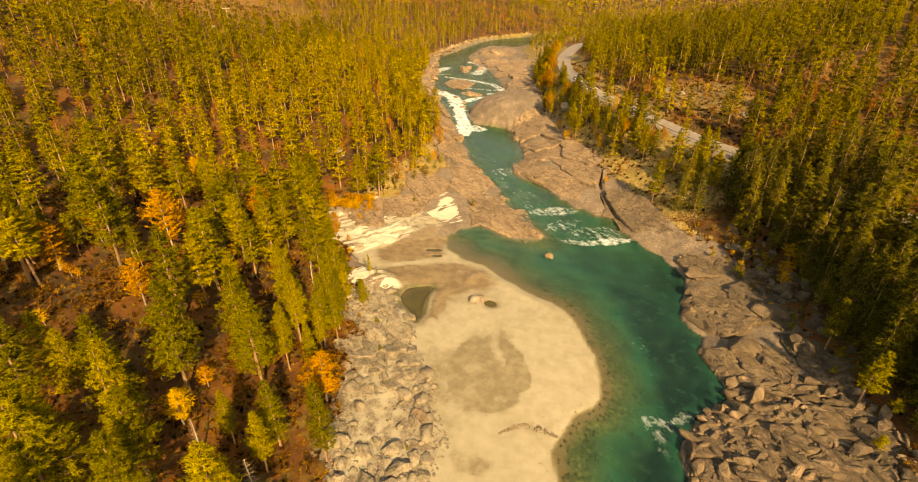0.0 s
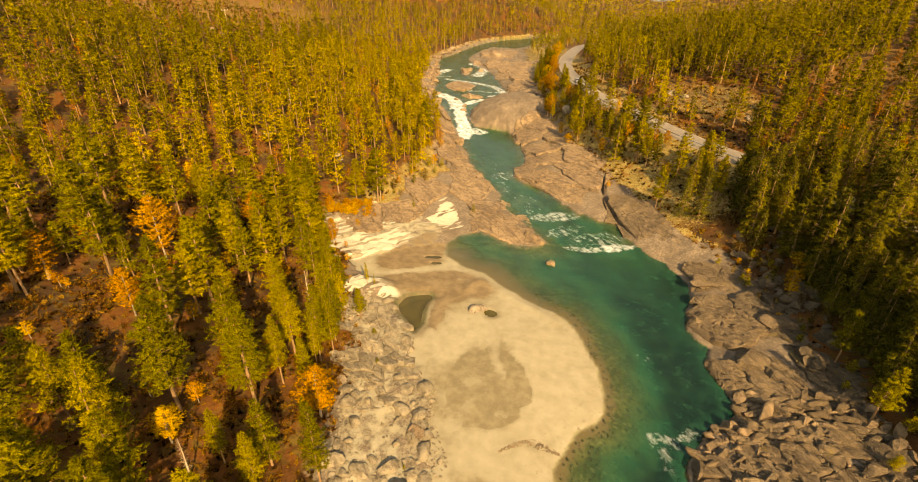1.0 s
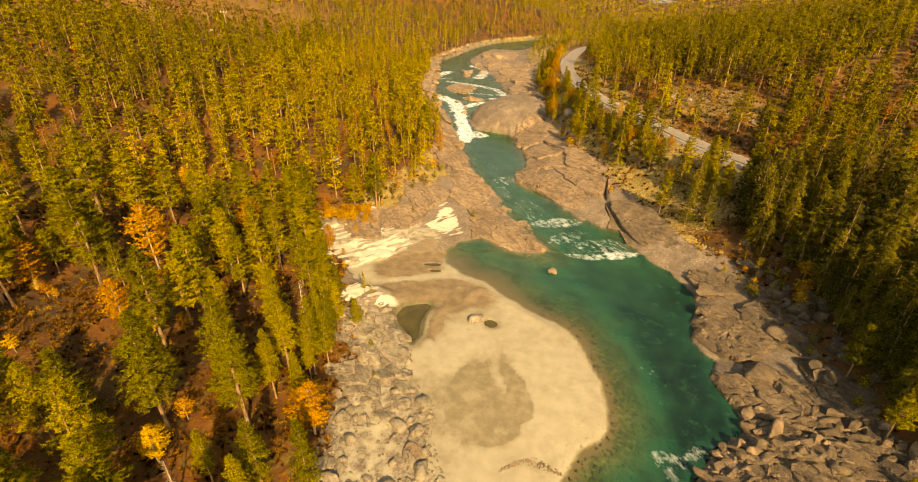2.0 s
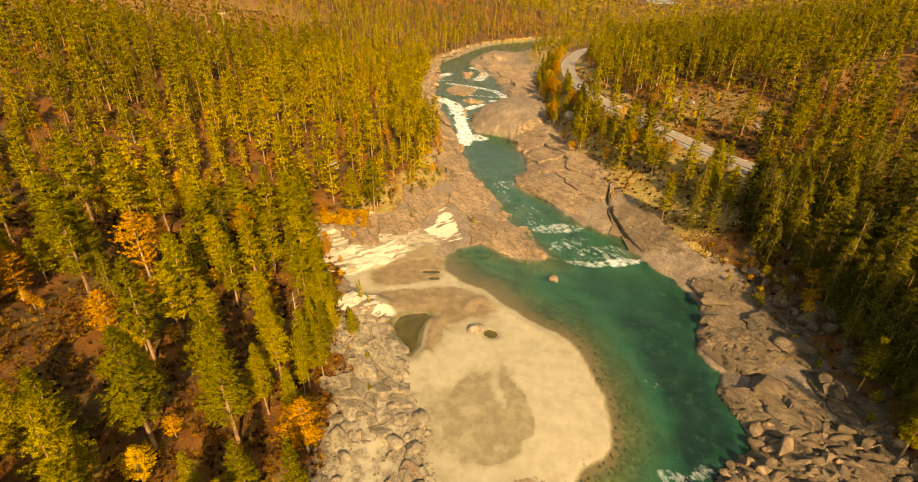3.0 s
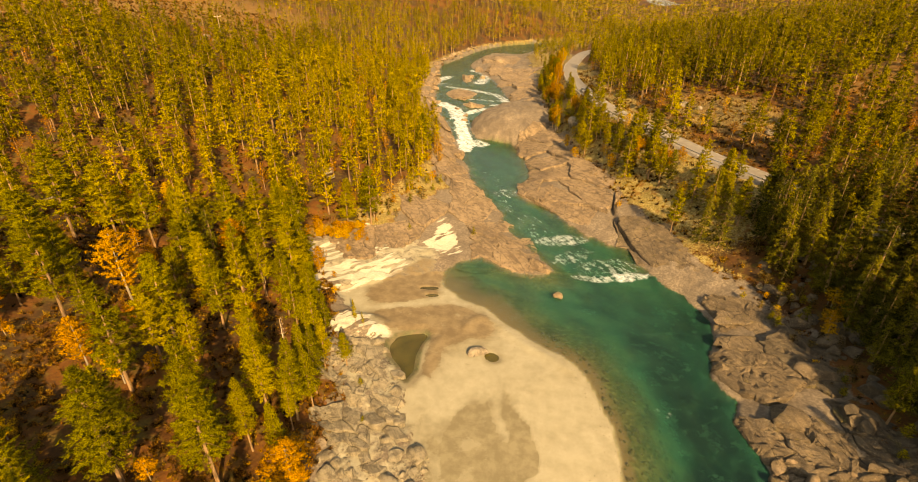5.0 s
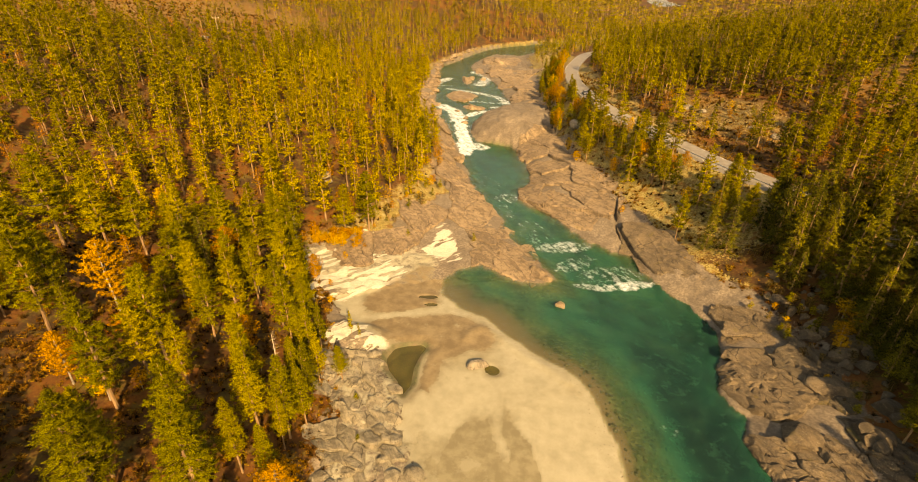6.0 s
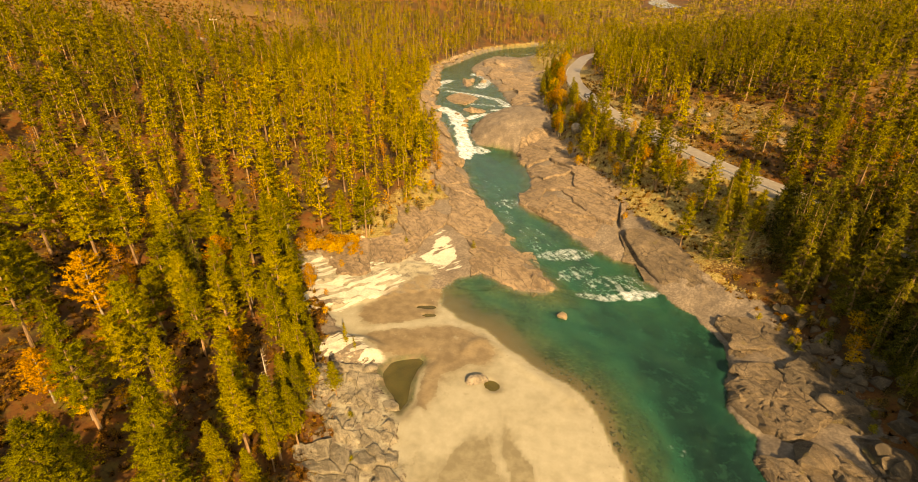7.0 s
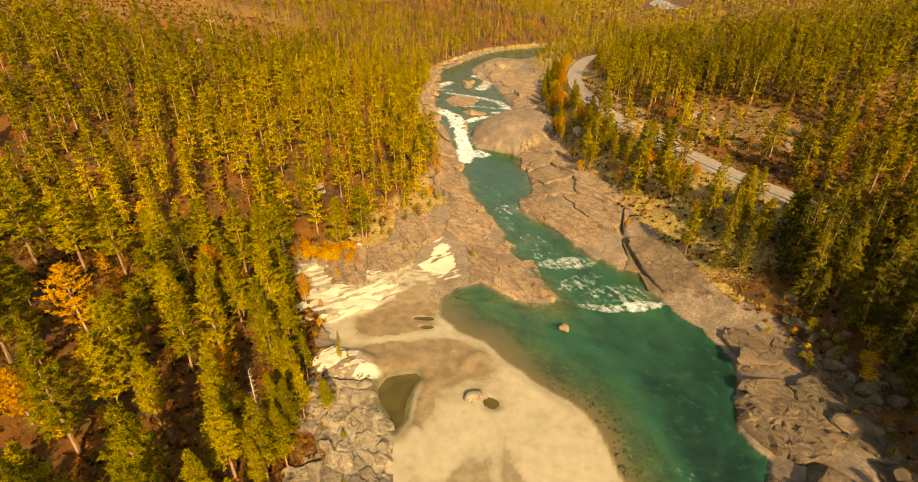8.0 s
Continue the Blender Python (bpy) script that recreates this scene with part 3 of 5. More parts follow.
    damp = np.maximum.reduce([0.68 * patch(xc, yc, WET_SAND, 0.8), 0.95 * patch(xc, yc, WET_HORN, 0.35), 0.48 * patch(xb, yb, MOIST_SAND, 2.0), mud,
                              0.34 * blob(xb, yb, -5.5, 76, 6.5, 5.5), 0.55 * blob(xb, yb, -0.8, 40.7, 2.6, 1.6), 0.5 * blob(xb, yb, -3.4, 45.4, 1.2, 1.4), 0.5 * blob(xb, yb, 2.2, 74.8, 2.4, 1.6)])
    white = np.maximum.reduce([0.50 * patch(xb, yb, WHITE_SLOPE, 2.0), 0.62 * patch(xb, yb, WHITE_PATCH, 1.2), 0.52 * patch(xb, yb, WHITE_LEDGE, 1.2), 0.7 * blob(xb, yb, -29.5, 117, 1.8, 2.2)])
    grass = (1 - rock) * (~west) * (1 - smooth(np.where(y > 108, 16, 6), np.where(y > 108, 36, 22), e)) * smooth(85, 100, y) + 0.9 * (west & (e > -5)) * (1 - smooth(1, 9, e)) * smooth(100, 118, y)
    grass = grass * np.where(west, 1, smooth(100, 116, y + (e < 2) * 12))
    grass = np.maximum(grass, lichen)
    grass = np.maximum(grass, 0.46 * blob(x, y, 70, 168, 14, 22, 20))
    heath = np.maximum(smooth(95, 150, -x) * smooth(190, 235, y) * smooth(460, 380, y) * smooth(0.34, 0.5, fractal(x * 0.012, y * 0.012, 90)), 0.8 * blob(x, y, 132, 172, 26, 30))
    bed = smooth(0.02, -0.35, sd)
    bed = np.maximum(bed, smooth(0.3, -0.3, pond_d))
    silt = np.clip(1.15 - bar_d / np.interp(y, [45, 60, 80, 95], [2.6, 2.6, 4.5, 9]), 0, 1) * (y < 106) + 0.5 * (pond_d < 0.5)
    return dict(z=z, base=base, sd=sd, level=level, e=e, west=west, pond=pond_d, road=np.abs(x - rx), sand=sand, rock=rock, damp=damp * (sd > -0.4), white=white, grass=np.clip(grass, 0, 1), heath=heath, bed=bed, silt=silt, mud=np.clip(mud * 1.3, 0, 1))


def height(x, y):
    return float(land(np.array([x], float), np.array([y], float))["z"][0])


def spread(start, stops):
    """Grid lines from start on, with (end, step) stretches."""
    out = [start]
    for end, step in stops:
        k = max(1, round((end - out[-1]) / step))
        out += list(out[-1] + (end - out[-1]) * np.arange(1, k + 1) / k)
    return np.array(out)


def mesh_object(name, verts, faces, materials, parent=None, attributes=None, indices=None, flat=True):
    """One mesh object from arrays of vertices and equal-sided faces."""
    me = bpy.data.meshes.new(name)
    verts, faces = np.asarray(verts, np.float32), np.asarray(faces, np.int32)
    me.vertices.add(len(verts))
    me.vertices.foreach_set("co", verts.ravel())
    me.loops.add(faces.size)
    me.loops.foreach_set("vertex_index", faces.ravel())
    me.polygons.add(len(faces))
    me.polygons.foreach_set("loop_start", np.arange(len(faces), dtype=np.int32) * faces.shape[1])
    for m in materials:
        me.materials.append(m)
    if indices is not None:
        me.polygons.foreach_set("material_index", np.asarray(indices, np.int32))
    me.polygons.foreach_set("use_smooth", np.full(len(faces), not flat))
    for key, value in (attributes or {}).items():
        value = np.asarray(value, np.float32)
        if value.ndim == 2:
            me.attributes.new(key, "FLOAT_VECTOR", "POINT").data.foreach_set("vector", value.ravel())
        else:
            me.attributes.new(key, "FLOAT", "POINT").data.foreach_set("value", value)
    me.update(calc_edges=True)
    me.validate()
    ob = new(name, me)
    ob.parent = parent
    return ob


def part(name, bm, material, parent, label=""):
    me = bpy.data.meshes.new(name)
    bm.to_mesh(me)
    bm.free()
    me.materials.append(material)
    ob = new(name, me)
    ob.parent = parent
    return tagged(ob, label) if label else ob


def sheet(xs, ys):
    x, y = np.meshgrid(xs, ys)
    nx, ny = len(xs), len(ys)
    k = (np.arange(ny - 1)[:, None] * nx + np.arange(nx - 1)[None, :]).ravel()
    return x.ravel(), y.ravel(), np.stack([k, k + 1, k + 1 + nx, k + nx], 1)


# ---- ground: one sheet to the horizon ----
gx = spread(-4200, [(-1500, 220), (-600, 60), (-250, 14), (-90, 4), (-45, 2), (-34, 1.0), (58, 0.48), (90, 2), (250, 6), (600, 25), (1500, 60), (4200, 220)])
gy = spread(-900, [(-200, 100), (0, 16), (30, 3), (36, 1), (125, 0.48), (245, 0.9), (330, 2), (560, 5), (1100, 14), (2000, 45), (4800, 200)])
X, Y, F = sheet(gx, gy)
G = land(X, Y)
ground = mesh_object("ground", np.stack([X, Y, G["z"]], 1), F, [GROUND], attributes={k: G[k] for k in ("sand", "rock", "damp", "white", "grass", "heath", "bed", "silt", "mud")}, flat=False)
tagged(ground, "valley floor of pale sand, brown bedrock and autumn forest soil", "ground", kind="structure")


# ---- water ----
def foam_mask(x, y):
    f = np.zeros(x.shape)
    for cx, cy, rx, ry, turn, s in [(29.5, 103.4, 4.6, 1.4, 14, 0.66), (21.6, 102.2, 3.6, 1.0, -10, 0.52), (26, 106.5, 7, 3.4, 15, 0.36), (19, 111, 5, 2.2, 35, 0.38), (17.5, 118.6, 6, 2.4, 12, 0.50), (12, 124, 4, 8, 30, 0.26), (24.8, 49.0, 2.0, 1.5, -20, 0.44), (29.4, 50.7, 2.2, 0.9, 25, 0.42), (24.6, 46.5, 0.8, 2.6, 0, 0.34), (26.5, 66, 1.5, 1.2, 0, 0.2),
                                    (4.5, 146, 3.5, 3, 0, 0.40), (3.5, 136, 3, 5, 0, 0.30), (0, 156, 4, 8, 25, 0.22), (-11.5, 195, 3.6, 4, 0, 0.72), (0, 455, 30, 8, 25, 0.25)]:
        f = np.maximum(f, s * blob(x, y, cx, cy, rx * 1.2, ry * 1.2, turn))
    for wide, s, line in [(5.0, 0.80, [(-26, 250), (-19.5, 240), (-15.5, 224)]), (4.2, 0.86, [(-15.5, 224), (-13.2, 208), (-10.6, 196), (-10.8, 186)]), (4.5, 0.7, [(-10, 196), (-5, 194)]), (3.2, 0.7, [(-3, 242), (-9, 238), (-14.5, 231)]), (5.0, 0.66, [(-30, 322), (-36, 305)]), (5.5, 0.64, [(-16, 345), (-5.5, 333), (-10, 304)]),
                          (3.6, 0.62, [(-27, 291), (-12.4, 283), (0, 272), (5, 258)]), (3.6, 0.62, [(-1, 250), (10, 250)]), (2.4, 0.55, [(-27, 299), (-36, 300)]), (2.4, 0.5, [(-16, 262), (-6, 260), (2, 258)]), (2.5, 0.45, [(-10, 424), (8, 444)]), (2.5, 0.45, [(20, 452), (44, 478)])]:
        f = np.maximum(f, s * smooth(wide, 0.45 * wide, line_distance(x + 2.4 * (fractal(x * 0.5, y * 0.5, 301) - 0.5), y + 2.4 * (fractal(x * 0.5, y * 0.5, 305) - 0.5), line)))
    return f


wx = spread(-48, [(-14, 0.7), (46, 0.5), (160, 6)])
wy = spread(-80, [(30, 10), (36, 1), (128, 0.5), (250, 0.7), (330, 1.2), (580, 6)])
X, Y, F = sheet(wx, wy)
S = land(X, Y)
keep = (S["sd"] < 1.4)
used = keep[F].all(1)
foam = foam_mask(X, Y)
lift = (fractal(X * 0.9, Y * 0.5, 61) - 0.5) * (0.06 + 0.35 * np.clip(foam, 0, 1)) + 0.18 * np.clip(foam - 0.3, 0, 1)
F = F[used]
ids, F = np.unique(F, return_inverse=True)
F = F.reshape(-1, 4)
river = mesh_object("river", np.stack([X, Y, S["level"] + lift], 1)[ids], F, [WATER], attributes={"depth": np.clip(S["level"] - S["z"], 0, 9)[ids], "foam": foam[ids]}, flat=False)
river.visible_shadow = False
tagged(river, "clear teal river with white rapids between rock banks", "river", kind="structure")
px, py, F = sheet(spread(-18.5, [(-8.5, 0.5)]), spread(66, [(83, 0.5)]))
pond = mesh_object("pond", np.stack([px, py, np.full(px.shape, 0.06)], 1), F, [POOL], flat=False)
pond.visible_shadow = False
tagged(pond, "still dark green pool behind the sandbar", "pond", kind="structure")
for cx, cy, sx, sy, turn, deep_by in PUDDLES:
    a = np.linspace(0, 2 * np.pi, 24, endpoint=False)
    c, s = math.cos(radians(turn)), math.sin(radians(turn))
    ring = [(cx + c * sx * 1.25 * math.cos(k) - s * sy * 1.25 * math.sin(k), cy + s * sx * 1.25 * math.cos(k) + c * sy * 1.25 * math.sin(k), 0) for k in a]
    top = float(land(np.array([cx]), np.array([cy]))["z"][0]) + deep_by * 0.45
    v = np.array([(cx, cy, 0)] + ring) + [0, 0, top]
    puddle = mesh_object("puddle", v, [(0, k + 1, (k + 1) % 24 + 1) for k in range(24)], [POOL], flat=False)
    puddle.visible_shadow = False
    tagged(puddle, "small dark puddle in a hollow of the sand", "puddle", kind="structure")

fx, fy, F = sheet(np.linspace(-17, 17, 10), np.linspace(890, 1270, 60))
fx = fx + 0.287 * fy + 14 * np.sin(fy / 60)
far = land(fx, fy)["z"]
# foam value set evenly, only to turn the whole stretch pale
far_river = mesh_object("far_river", np.stack([fx, fy, far + 0.35], 1), F, [WATER], attributes={"depth": np.full(fx.shape, 0.8), "foam": 0.55 + 0.0 * fx}, flat=False)
tagged(far_river, "pale stretch of river far up the valley", "river", kind="structure")

# ---- road with its crash barrier ----
way = ROAD_FINE[1:] - ROAD_FINE[:-1]
way = np.vstack([way, way[-1]])
side = np.stack([-way[:, 1], way[:, 0], 0 * way[:, 0]], 1)
side = side / np.linalg.norm(side, axis=1)[:, None]
rows = [(-4.2, -0.9), (-3.4, -0.02), (-1.6, 0.05), (0, 0.08), (1.6, 0.05), (3.4, -0.02), (4.2, -0.9)]
V = np.concatenate([[p + s * o + np.array([0, 0, h]) for o, h in rows] for p, s in zip(ROAD_FINE, side)])
k = (np.arange(len(ROAD_FINE) - 1)[:, None] * 7 + np.arange(6)[None, :]).ravel()
road = mesh_object("road", V, np.stack([k, k + 7, k + 8, k + 1], 1), [ROAD])
for name, off in (("edge_line", -3.0), ("edge_line", 3.0)):
    dash = [k for k in range(2, len(ROAD_FINE) - 2, 2)]
    v, f = [], []
    for k in dash:
        p, q, n = ROAD_FINE[k], ROAD_FINE[k] + 0.45 * way[k], side[k]
        v += [p + n * (off - 0.08), p + n * (off + 0.08), q + n * (off + 0.08), q + n * (off - 0.08)]
        f.append((len(v) - 4, len(v) - 3, len(v) - 2, len(v) - 1))
    mesh_object(name, np.array(v) + [0, 0, 0.012], f, [LINE], road)
tagged(road, "narrow pale grey road curving through the pines", "road", kind="structure")


def box(bm, size, at, turn=0.0):
    m = Matrix.Translation(at) @ Matrix.Rotation(turn, 4, "Z") @ Matrix.Diagonal((*size, 1))
    return bmesh.ops.create_cube(bm, size=1, matrix=m)["verts"]


def crash_barrier():
    rail = tagged(new("crash_barrier"), "weathered steel crash barrier along the road's river side", "crash barrier")
    line = [(p, s) for p, s in zip(ROAD_FINE, side) if 100 < p[1] < 300]
    edge = [Vector(p + s * 3.15) for p, s in line]
    profile = [(0.0, 0.42), (0.05, 0.50), (0.0, 0.58), (0.05, 0.66), (0.0, 0.74), (-0.03, 0.74), (-0.03, 0.42)]
    bm = bmesh.new()
    rings = [[bm.verts.new(q + Vector(s) * o + Vector((0, 0, h))) for o, h in profile] for q, (p, s) in zip(edge, line)]
    for a, b in zip(rings[:-1], rings[1:]):
        for i in range(len(profile)):
            j = (i + 1) % len(profile)
            bm.faces.new((a[i], b[i], b[j], a[j]))
    part("beam", bm, STEEL, rail)
    bm = bmesh.new()
    box(bm, (0.12, 0.10, 1.5), (0, 0, -0.02))
    post = part("post", bm, STEEL, rail)
    post.location = edge[0]
    for q in edge[1:]:
        o = new("post", post.data)
        o.parent, o.location = rail, q


crash_barrier()


def car(at, turn):
    top = tagged(new("car"), "small dark car driving on the road", "car")
    bm = bmesh.new()
    lower = box(bm, (1.75, 4.3, 0.62), (0, 0, 0.62))
    cabin = box(bm, (1.55, 2.3, 0.56), (0, -0.2, 1.18))
    for v in cabin:
        if v.co.z > 1.2:
            v.co.y, v.co.x = v.co.y * 0.68 - 0.08, v.co.x * 0.86
    bmesh.ops.bevel(bm, geom=bm.edges[:], offset=0.08, segments=2, affect="EDGES")
    body = part("body", bm, CAR_PAINT, top)
    for name, size, at2, tilt in [("windscreen", (1.3, 0.03, 0.5), (0, 0.83, 1.19), 36), ("rear_window", (1.3, 0.03, 0.46), (0, -1.2, 1.19), -36)]:
        bm = bmesh.new()
        box(bm, size, (0, 0, 0))
        w = part(name, bm, GLASS, top)
        w.location, w.rotation_euler = at2, (radians(tilt), 0, 0)
    for sx in (-1, 1):
        bm = bmesh.new()
        box(bm, (0.03, 1.5, 0.34), (sx * 0.755, -0.18, 1.2))
        part("side_window", bm, GLASS, top)
        bm = bmesh.new()
        box(bm, (0.34, 0.05, 0.16), (sx * 0.6, 2.14, 0.72))
        part("headlight", bm, LAMP, top)
        for sy in (-1.3, 1.35):
            bm = bmesh.new()
            bmesh.ops.create_cone(bm, cap_ends=True, segments=16, radius1=0.32, radius2=0.32, depth=0.22, matrix=Matrix.Translation((sx * 0.78, sy, 0.32)) @ Matrix.Rotation(radians(90), 4, "Y"))
            wheel = part("wheel", bm, RUBBER, top)
            bm = bmesh.new()
            bmesh.ops.create_cone(bm, cap_ends=True, segments=12, radius1=0.19, radius2=0.17, depth=0.24, matrix=Matrix.Translation((sx * 0.79, sy, 0.32)) @ Matrix.Rotation(radians(90), 4, "Y"))
            part("rim", bm, STEEL, wheel)
    top.matrix_world = pose(*at, 0, 0, turn)


car((33.7, 210.0, 19.08), 181)


# ---- rocks ----
def rock_mesh(seed, cuts=13, detail=3, lumpy=0.05):
    rng = random.Random(seed)
    bm = bmesh.new()
    bmesh.ops.create_icosphere(bm, subdivisions=detail, radius=1)
    planes = [(Vector((rng.gauss(0, 1), rng.gauss(0, 1), rng.gauss(0.25, 0.8))).normalized(), rng.uniform(0.42, 0.85)) for _ in range(cuts)]
    for v in bm.verts:
        for nrm, off in planes:
            d = v.co.dot(nrm) - off
            if d > 0:
                v.co -= nrm * d * 0.99
        v.co *= 1 + lumpy * (noise.noise(v.co * 2.2 + Vector((seed, 0, 0))))
        if detail > 3:
            v.co *= 1 + 0.05 * noise.noise(v.co * 6 + Vector((0, seed, 0))) + 0.025 * noise.noise(v.co * 14)
    me = bpy.data.meshes.new("boulder")
    bm.to_mesh(me)
    bm.free()
    me.materials.append(ROCK)
    return me


ROCKS = [rock_mesh(i) for i in range(14)]
ROUND_ROCKS = [rock_mesh(60 + i, 4, 3, 0.16) for i in range(8)]
GREAT_ROCKS = [rock_mesh(30 + i, 14, 4, 0.22) for i in range(4)]
rng = random.Random(5)
RECUT = {}


def boulder(x, y, sx, sy, sz, turn, label, group="", sink=0.35, tilt=8, z=None, material=None, name="boulder", round_ones=False):
    ob = new(name, rng.choice(GREAT_ROCKS if max(sx, sy) > 4 else ROUND_ROCKS if round_ones else ROCKS))
    if round_ones:
        ob.data.polygons.foreach_set("use_smooth", [True] * len(ob.data.polygons))
    if material is None and x > 22 and y < 140:
        material = BANK_ROCK
    if material:
        key = (ob.data.name, material.name)
        if key not in RECUT:
            RECUT[key] = ob.data.copy()
            RECUT[key].materials[0] = material
        ob.data = RECUT[key]
    z = max(height(x, y), float(np.interp(y, *WATER_LEVEL)) - (0.2 if max(sx, sy) < 4 else 0.9)) if z is None else z
    ob.matrix_world = pose(x, y, z + sz * (1 - 2 * sink), rng.uniform(-tilt, tilt), rng.uniform(-tilt, tilt), turn) @ Matrix.Diagonal((sx, sy, sz, 1))
    return tagged(ob, label, name.replace("_", " "), group)


def scattered(n, inside_of, size, gap, seed, tries=40000):
    """Places with their sizes, largest first, none much overlapping."""
    r = random.Random(seed)
    sizes = sorted((size(r) for _ in range(n)), reverse=True)
    out = []
    for s in sizes:
        for _ in range(120):
            x, y = inside_of(r)
            if all((x - a) ** 2 + (y - b) ** 2 > (gap * (s + c)) ** 2 for a, b, c in out):
                out.append((x, y, s))
                break
    return out


def west_field(r):
    while True:
        y = 36 + 43 * r.random()
        x0, x1 = np.interp(y, [36, 57, 69, 80], [-18, -21, -23, -27]), np.interp(y, [30, 43, 50, 55, 61, 68, 72, 79], [-7.5, -3.5, -6, -6, -10.8, -12.5, -15.5, -18])
        x = x0 + (x1 - x0) * r.random()
        if 43 < y < 51 and -16 < x < -9 and r.random() < 0.85 or y > 55 and r.random() < 0.7:
            continue
        return x, y


def east_field(r):
    while True:
        y = 35 + 23 * r.random()
        x0 = np.interp(y, [35, 45, 51, 55, 60], [25, 27.5, 31.5, 37.5, 38])
        return x0 + (54 - x0) * r.random() ** 1.25, y


for x, y, s in scattered(110, west_field, lambda r: 0.30 + 1.45 * r.random() ** 2.4, 0.62, 3):
    boulder(x, y, s * rng.uniform(0.9, 1.25), s * rng.uniform(0.7, 1.05), s * rng.uniform(0.3, 0.55), rng.uniform(0, 360), "flat tan boulder half sunk in gravel", "boulders beside the sandbar", 0.42, 12, material=PALE_STONE, round_ones=rng.random() < 0.35)
for x, y, s in scattered(295, east_field, lambda r: 0.34 + 1.15 * r.random() ** 2.2, 0.40, 4):
    boulder(x, y, s * rng.uniform(1.1, 2.0), s * rng.uniform(0.55, 0.9), s * rng.uniform(0.5, 0.9), rng.uniform(-40, 80), "angular brown rock block in a bank of rubble", "rock blocks on the river bank", 0.3, 22, material=BANK_ROCK if rng.random() < 0.6 else ROCK, name="rock_block")


def shade_strip(r):
    y = 62 + 38 * r.random()
    x0 = float(np.interp(y, [62, 78, 90, 96, 100], [50, 51, 49.5, 52, 54]))
    return x0 + 12 * r.random(), y


# dark stone colour here also carries the shade under the trees
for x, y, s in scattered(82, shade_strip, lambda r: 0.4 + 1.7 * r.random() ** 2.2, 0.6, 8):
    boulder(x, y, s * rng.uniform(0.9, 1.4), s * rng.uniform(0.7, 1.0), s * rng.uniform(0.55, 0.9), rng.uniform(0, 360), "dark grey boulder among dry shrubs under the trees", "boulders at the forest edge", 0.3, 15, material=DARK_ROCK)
# single rocks that stand out
for x, y, sx, sy, sz, turn, text in [(-0.9, 76.2, 2.0, 1.6, 1.1, 20, "large pale boulder in a scoured hollow of the sand"), (14.2, 95.4, 1.3, 1.5, 0.9, 30, "brown boulder standing in the river"), (-7.6, 47.0, 2.9, 1.2, 0.8, -14, "long tan boulder half buried in the gravel"),
                                     (10.8, 106.2, 2.4, 3.2, 1.2, 30, "cracked brown rock at the tip of the headland"), (12.4, 104.4, 1.9, 1.6, 0.8, 0, "brown rock block at the water's edge"), (46.5, 57.5, 2.2, 6.0, 1.6, 12, "long smooth rock slab on the bank"), (45.0, 87.0, 4.6, 2.6, 1.7, 5, "broad flat rock slab at the river's edge"),
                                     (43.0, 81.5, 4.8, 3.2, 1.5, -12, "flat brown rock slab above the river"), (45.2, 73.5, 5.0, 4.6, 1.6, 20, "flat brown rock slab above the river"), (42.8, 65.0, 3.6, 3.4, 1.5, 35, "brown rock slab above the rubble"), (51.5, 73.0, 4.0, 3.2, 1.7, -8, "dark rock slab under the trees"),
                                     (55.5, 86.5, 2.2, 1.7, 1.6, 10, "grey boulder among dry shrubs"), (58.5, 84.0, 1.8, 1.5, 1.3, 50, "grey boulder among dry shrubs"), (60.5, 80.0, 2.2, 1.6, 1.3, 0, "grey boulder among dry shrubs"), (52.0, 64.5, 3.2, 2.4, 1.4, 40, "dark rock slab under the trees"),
                                     (-18, 316, 7.5, 17, 4.4, 12, "brown rock island in the rapids"), (-21, 277, 11, 21, 4.2, 12, "low rock island in the rapids"), (-8.5, 249, 9.5, 10, 3.4, 0, "rock island above the waterfall"), 
                                     (-1, 345, 14, 14, 3.6, 0, "broad rock hump beside the upper pool"), (6, 380, 20, 34, 4.2, 0, "broad rock flat beside the upper pool"), (-37, 264, 4, 10, 3.0, 10, "rock ledge at the foot of the forest"), (-26, 220, 5.6, 19, 6.5, 22, "steep rock wall beside the waterfall"), (-14.5, 178, 4.2, 9, 3.6, 20, "smooth rock ledge at the forest's foot"),
                                     (-18, 240, 1.6, 1.6, 1.2, 0, "dark rock in the waterfall"), (-13.5, 229, 1.8, 1.6, 1.4, 0, "dark rock in the waterfall"), (-16, 322, 4, 4, 2.4, 0, "dark rock in the rapids"), (-9, 319, 3, 3, 2.0, 0, "dark rock in the rapids"), (-7, 318, 4, 6, 1.6, 0, "brown rock in the rapids"), (-13, 222, 2.0, 2.0, 1.2, 0, "dark rock in the waterfall")]:
    boulder(x, y, sx, sy, sz, turn, text, "", 0.42 if max(sx, sy) < 5 else 0.56, 3, material=PALE_ROCK if "pale" in text else None)
for x, y, s in [(61.5, 180, 1.5), (64.5, 174.5, 1.1), (76, 152, 1.2), (72, 158, 0.7), (66, 170, 0.7), (27.5, 187, 2.6), (29.6, 184, 1.5)]:
    boulder(x, y, s * 1.1, s, s * 0.8, 30 * s, "pale rounded boulder in the roadside clearing", "pale boulders by the road", 0.3, 6, material=PALE_ROCK, round_ones=True)


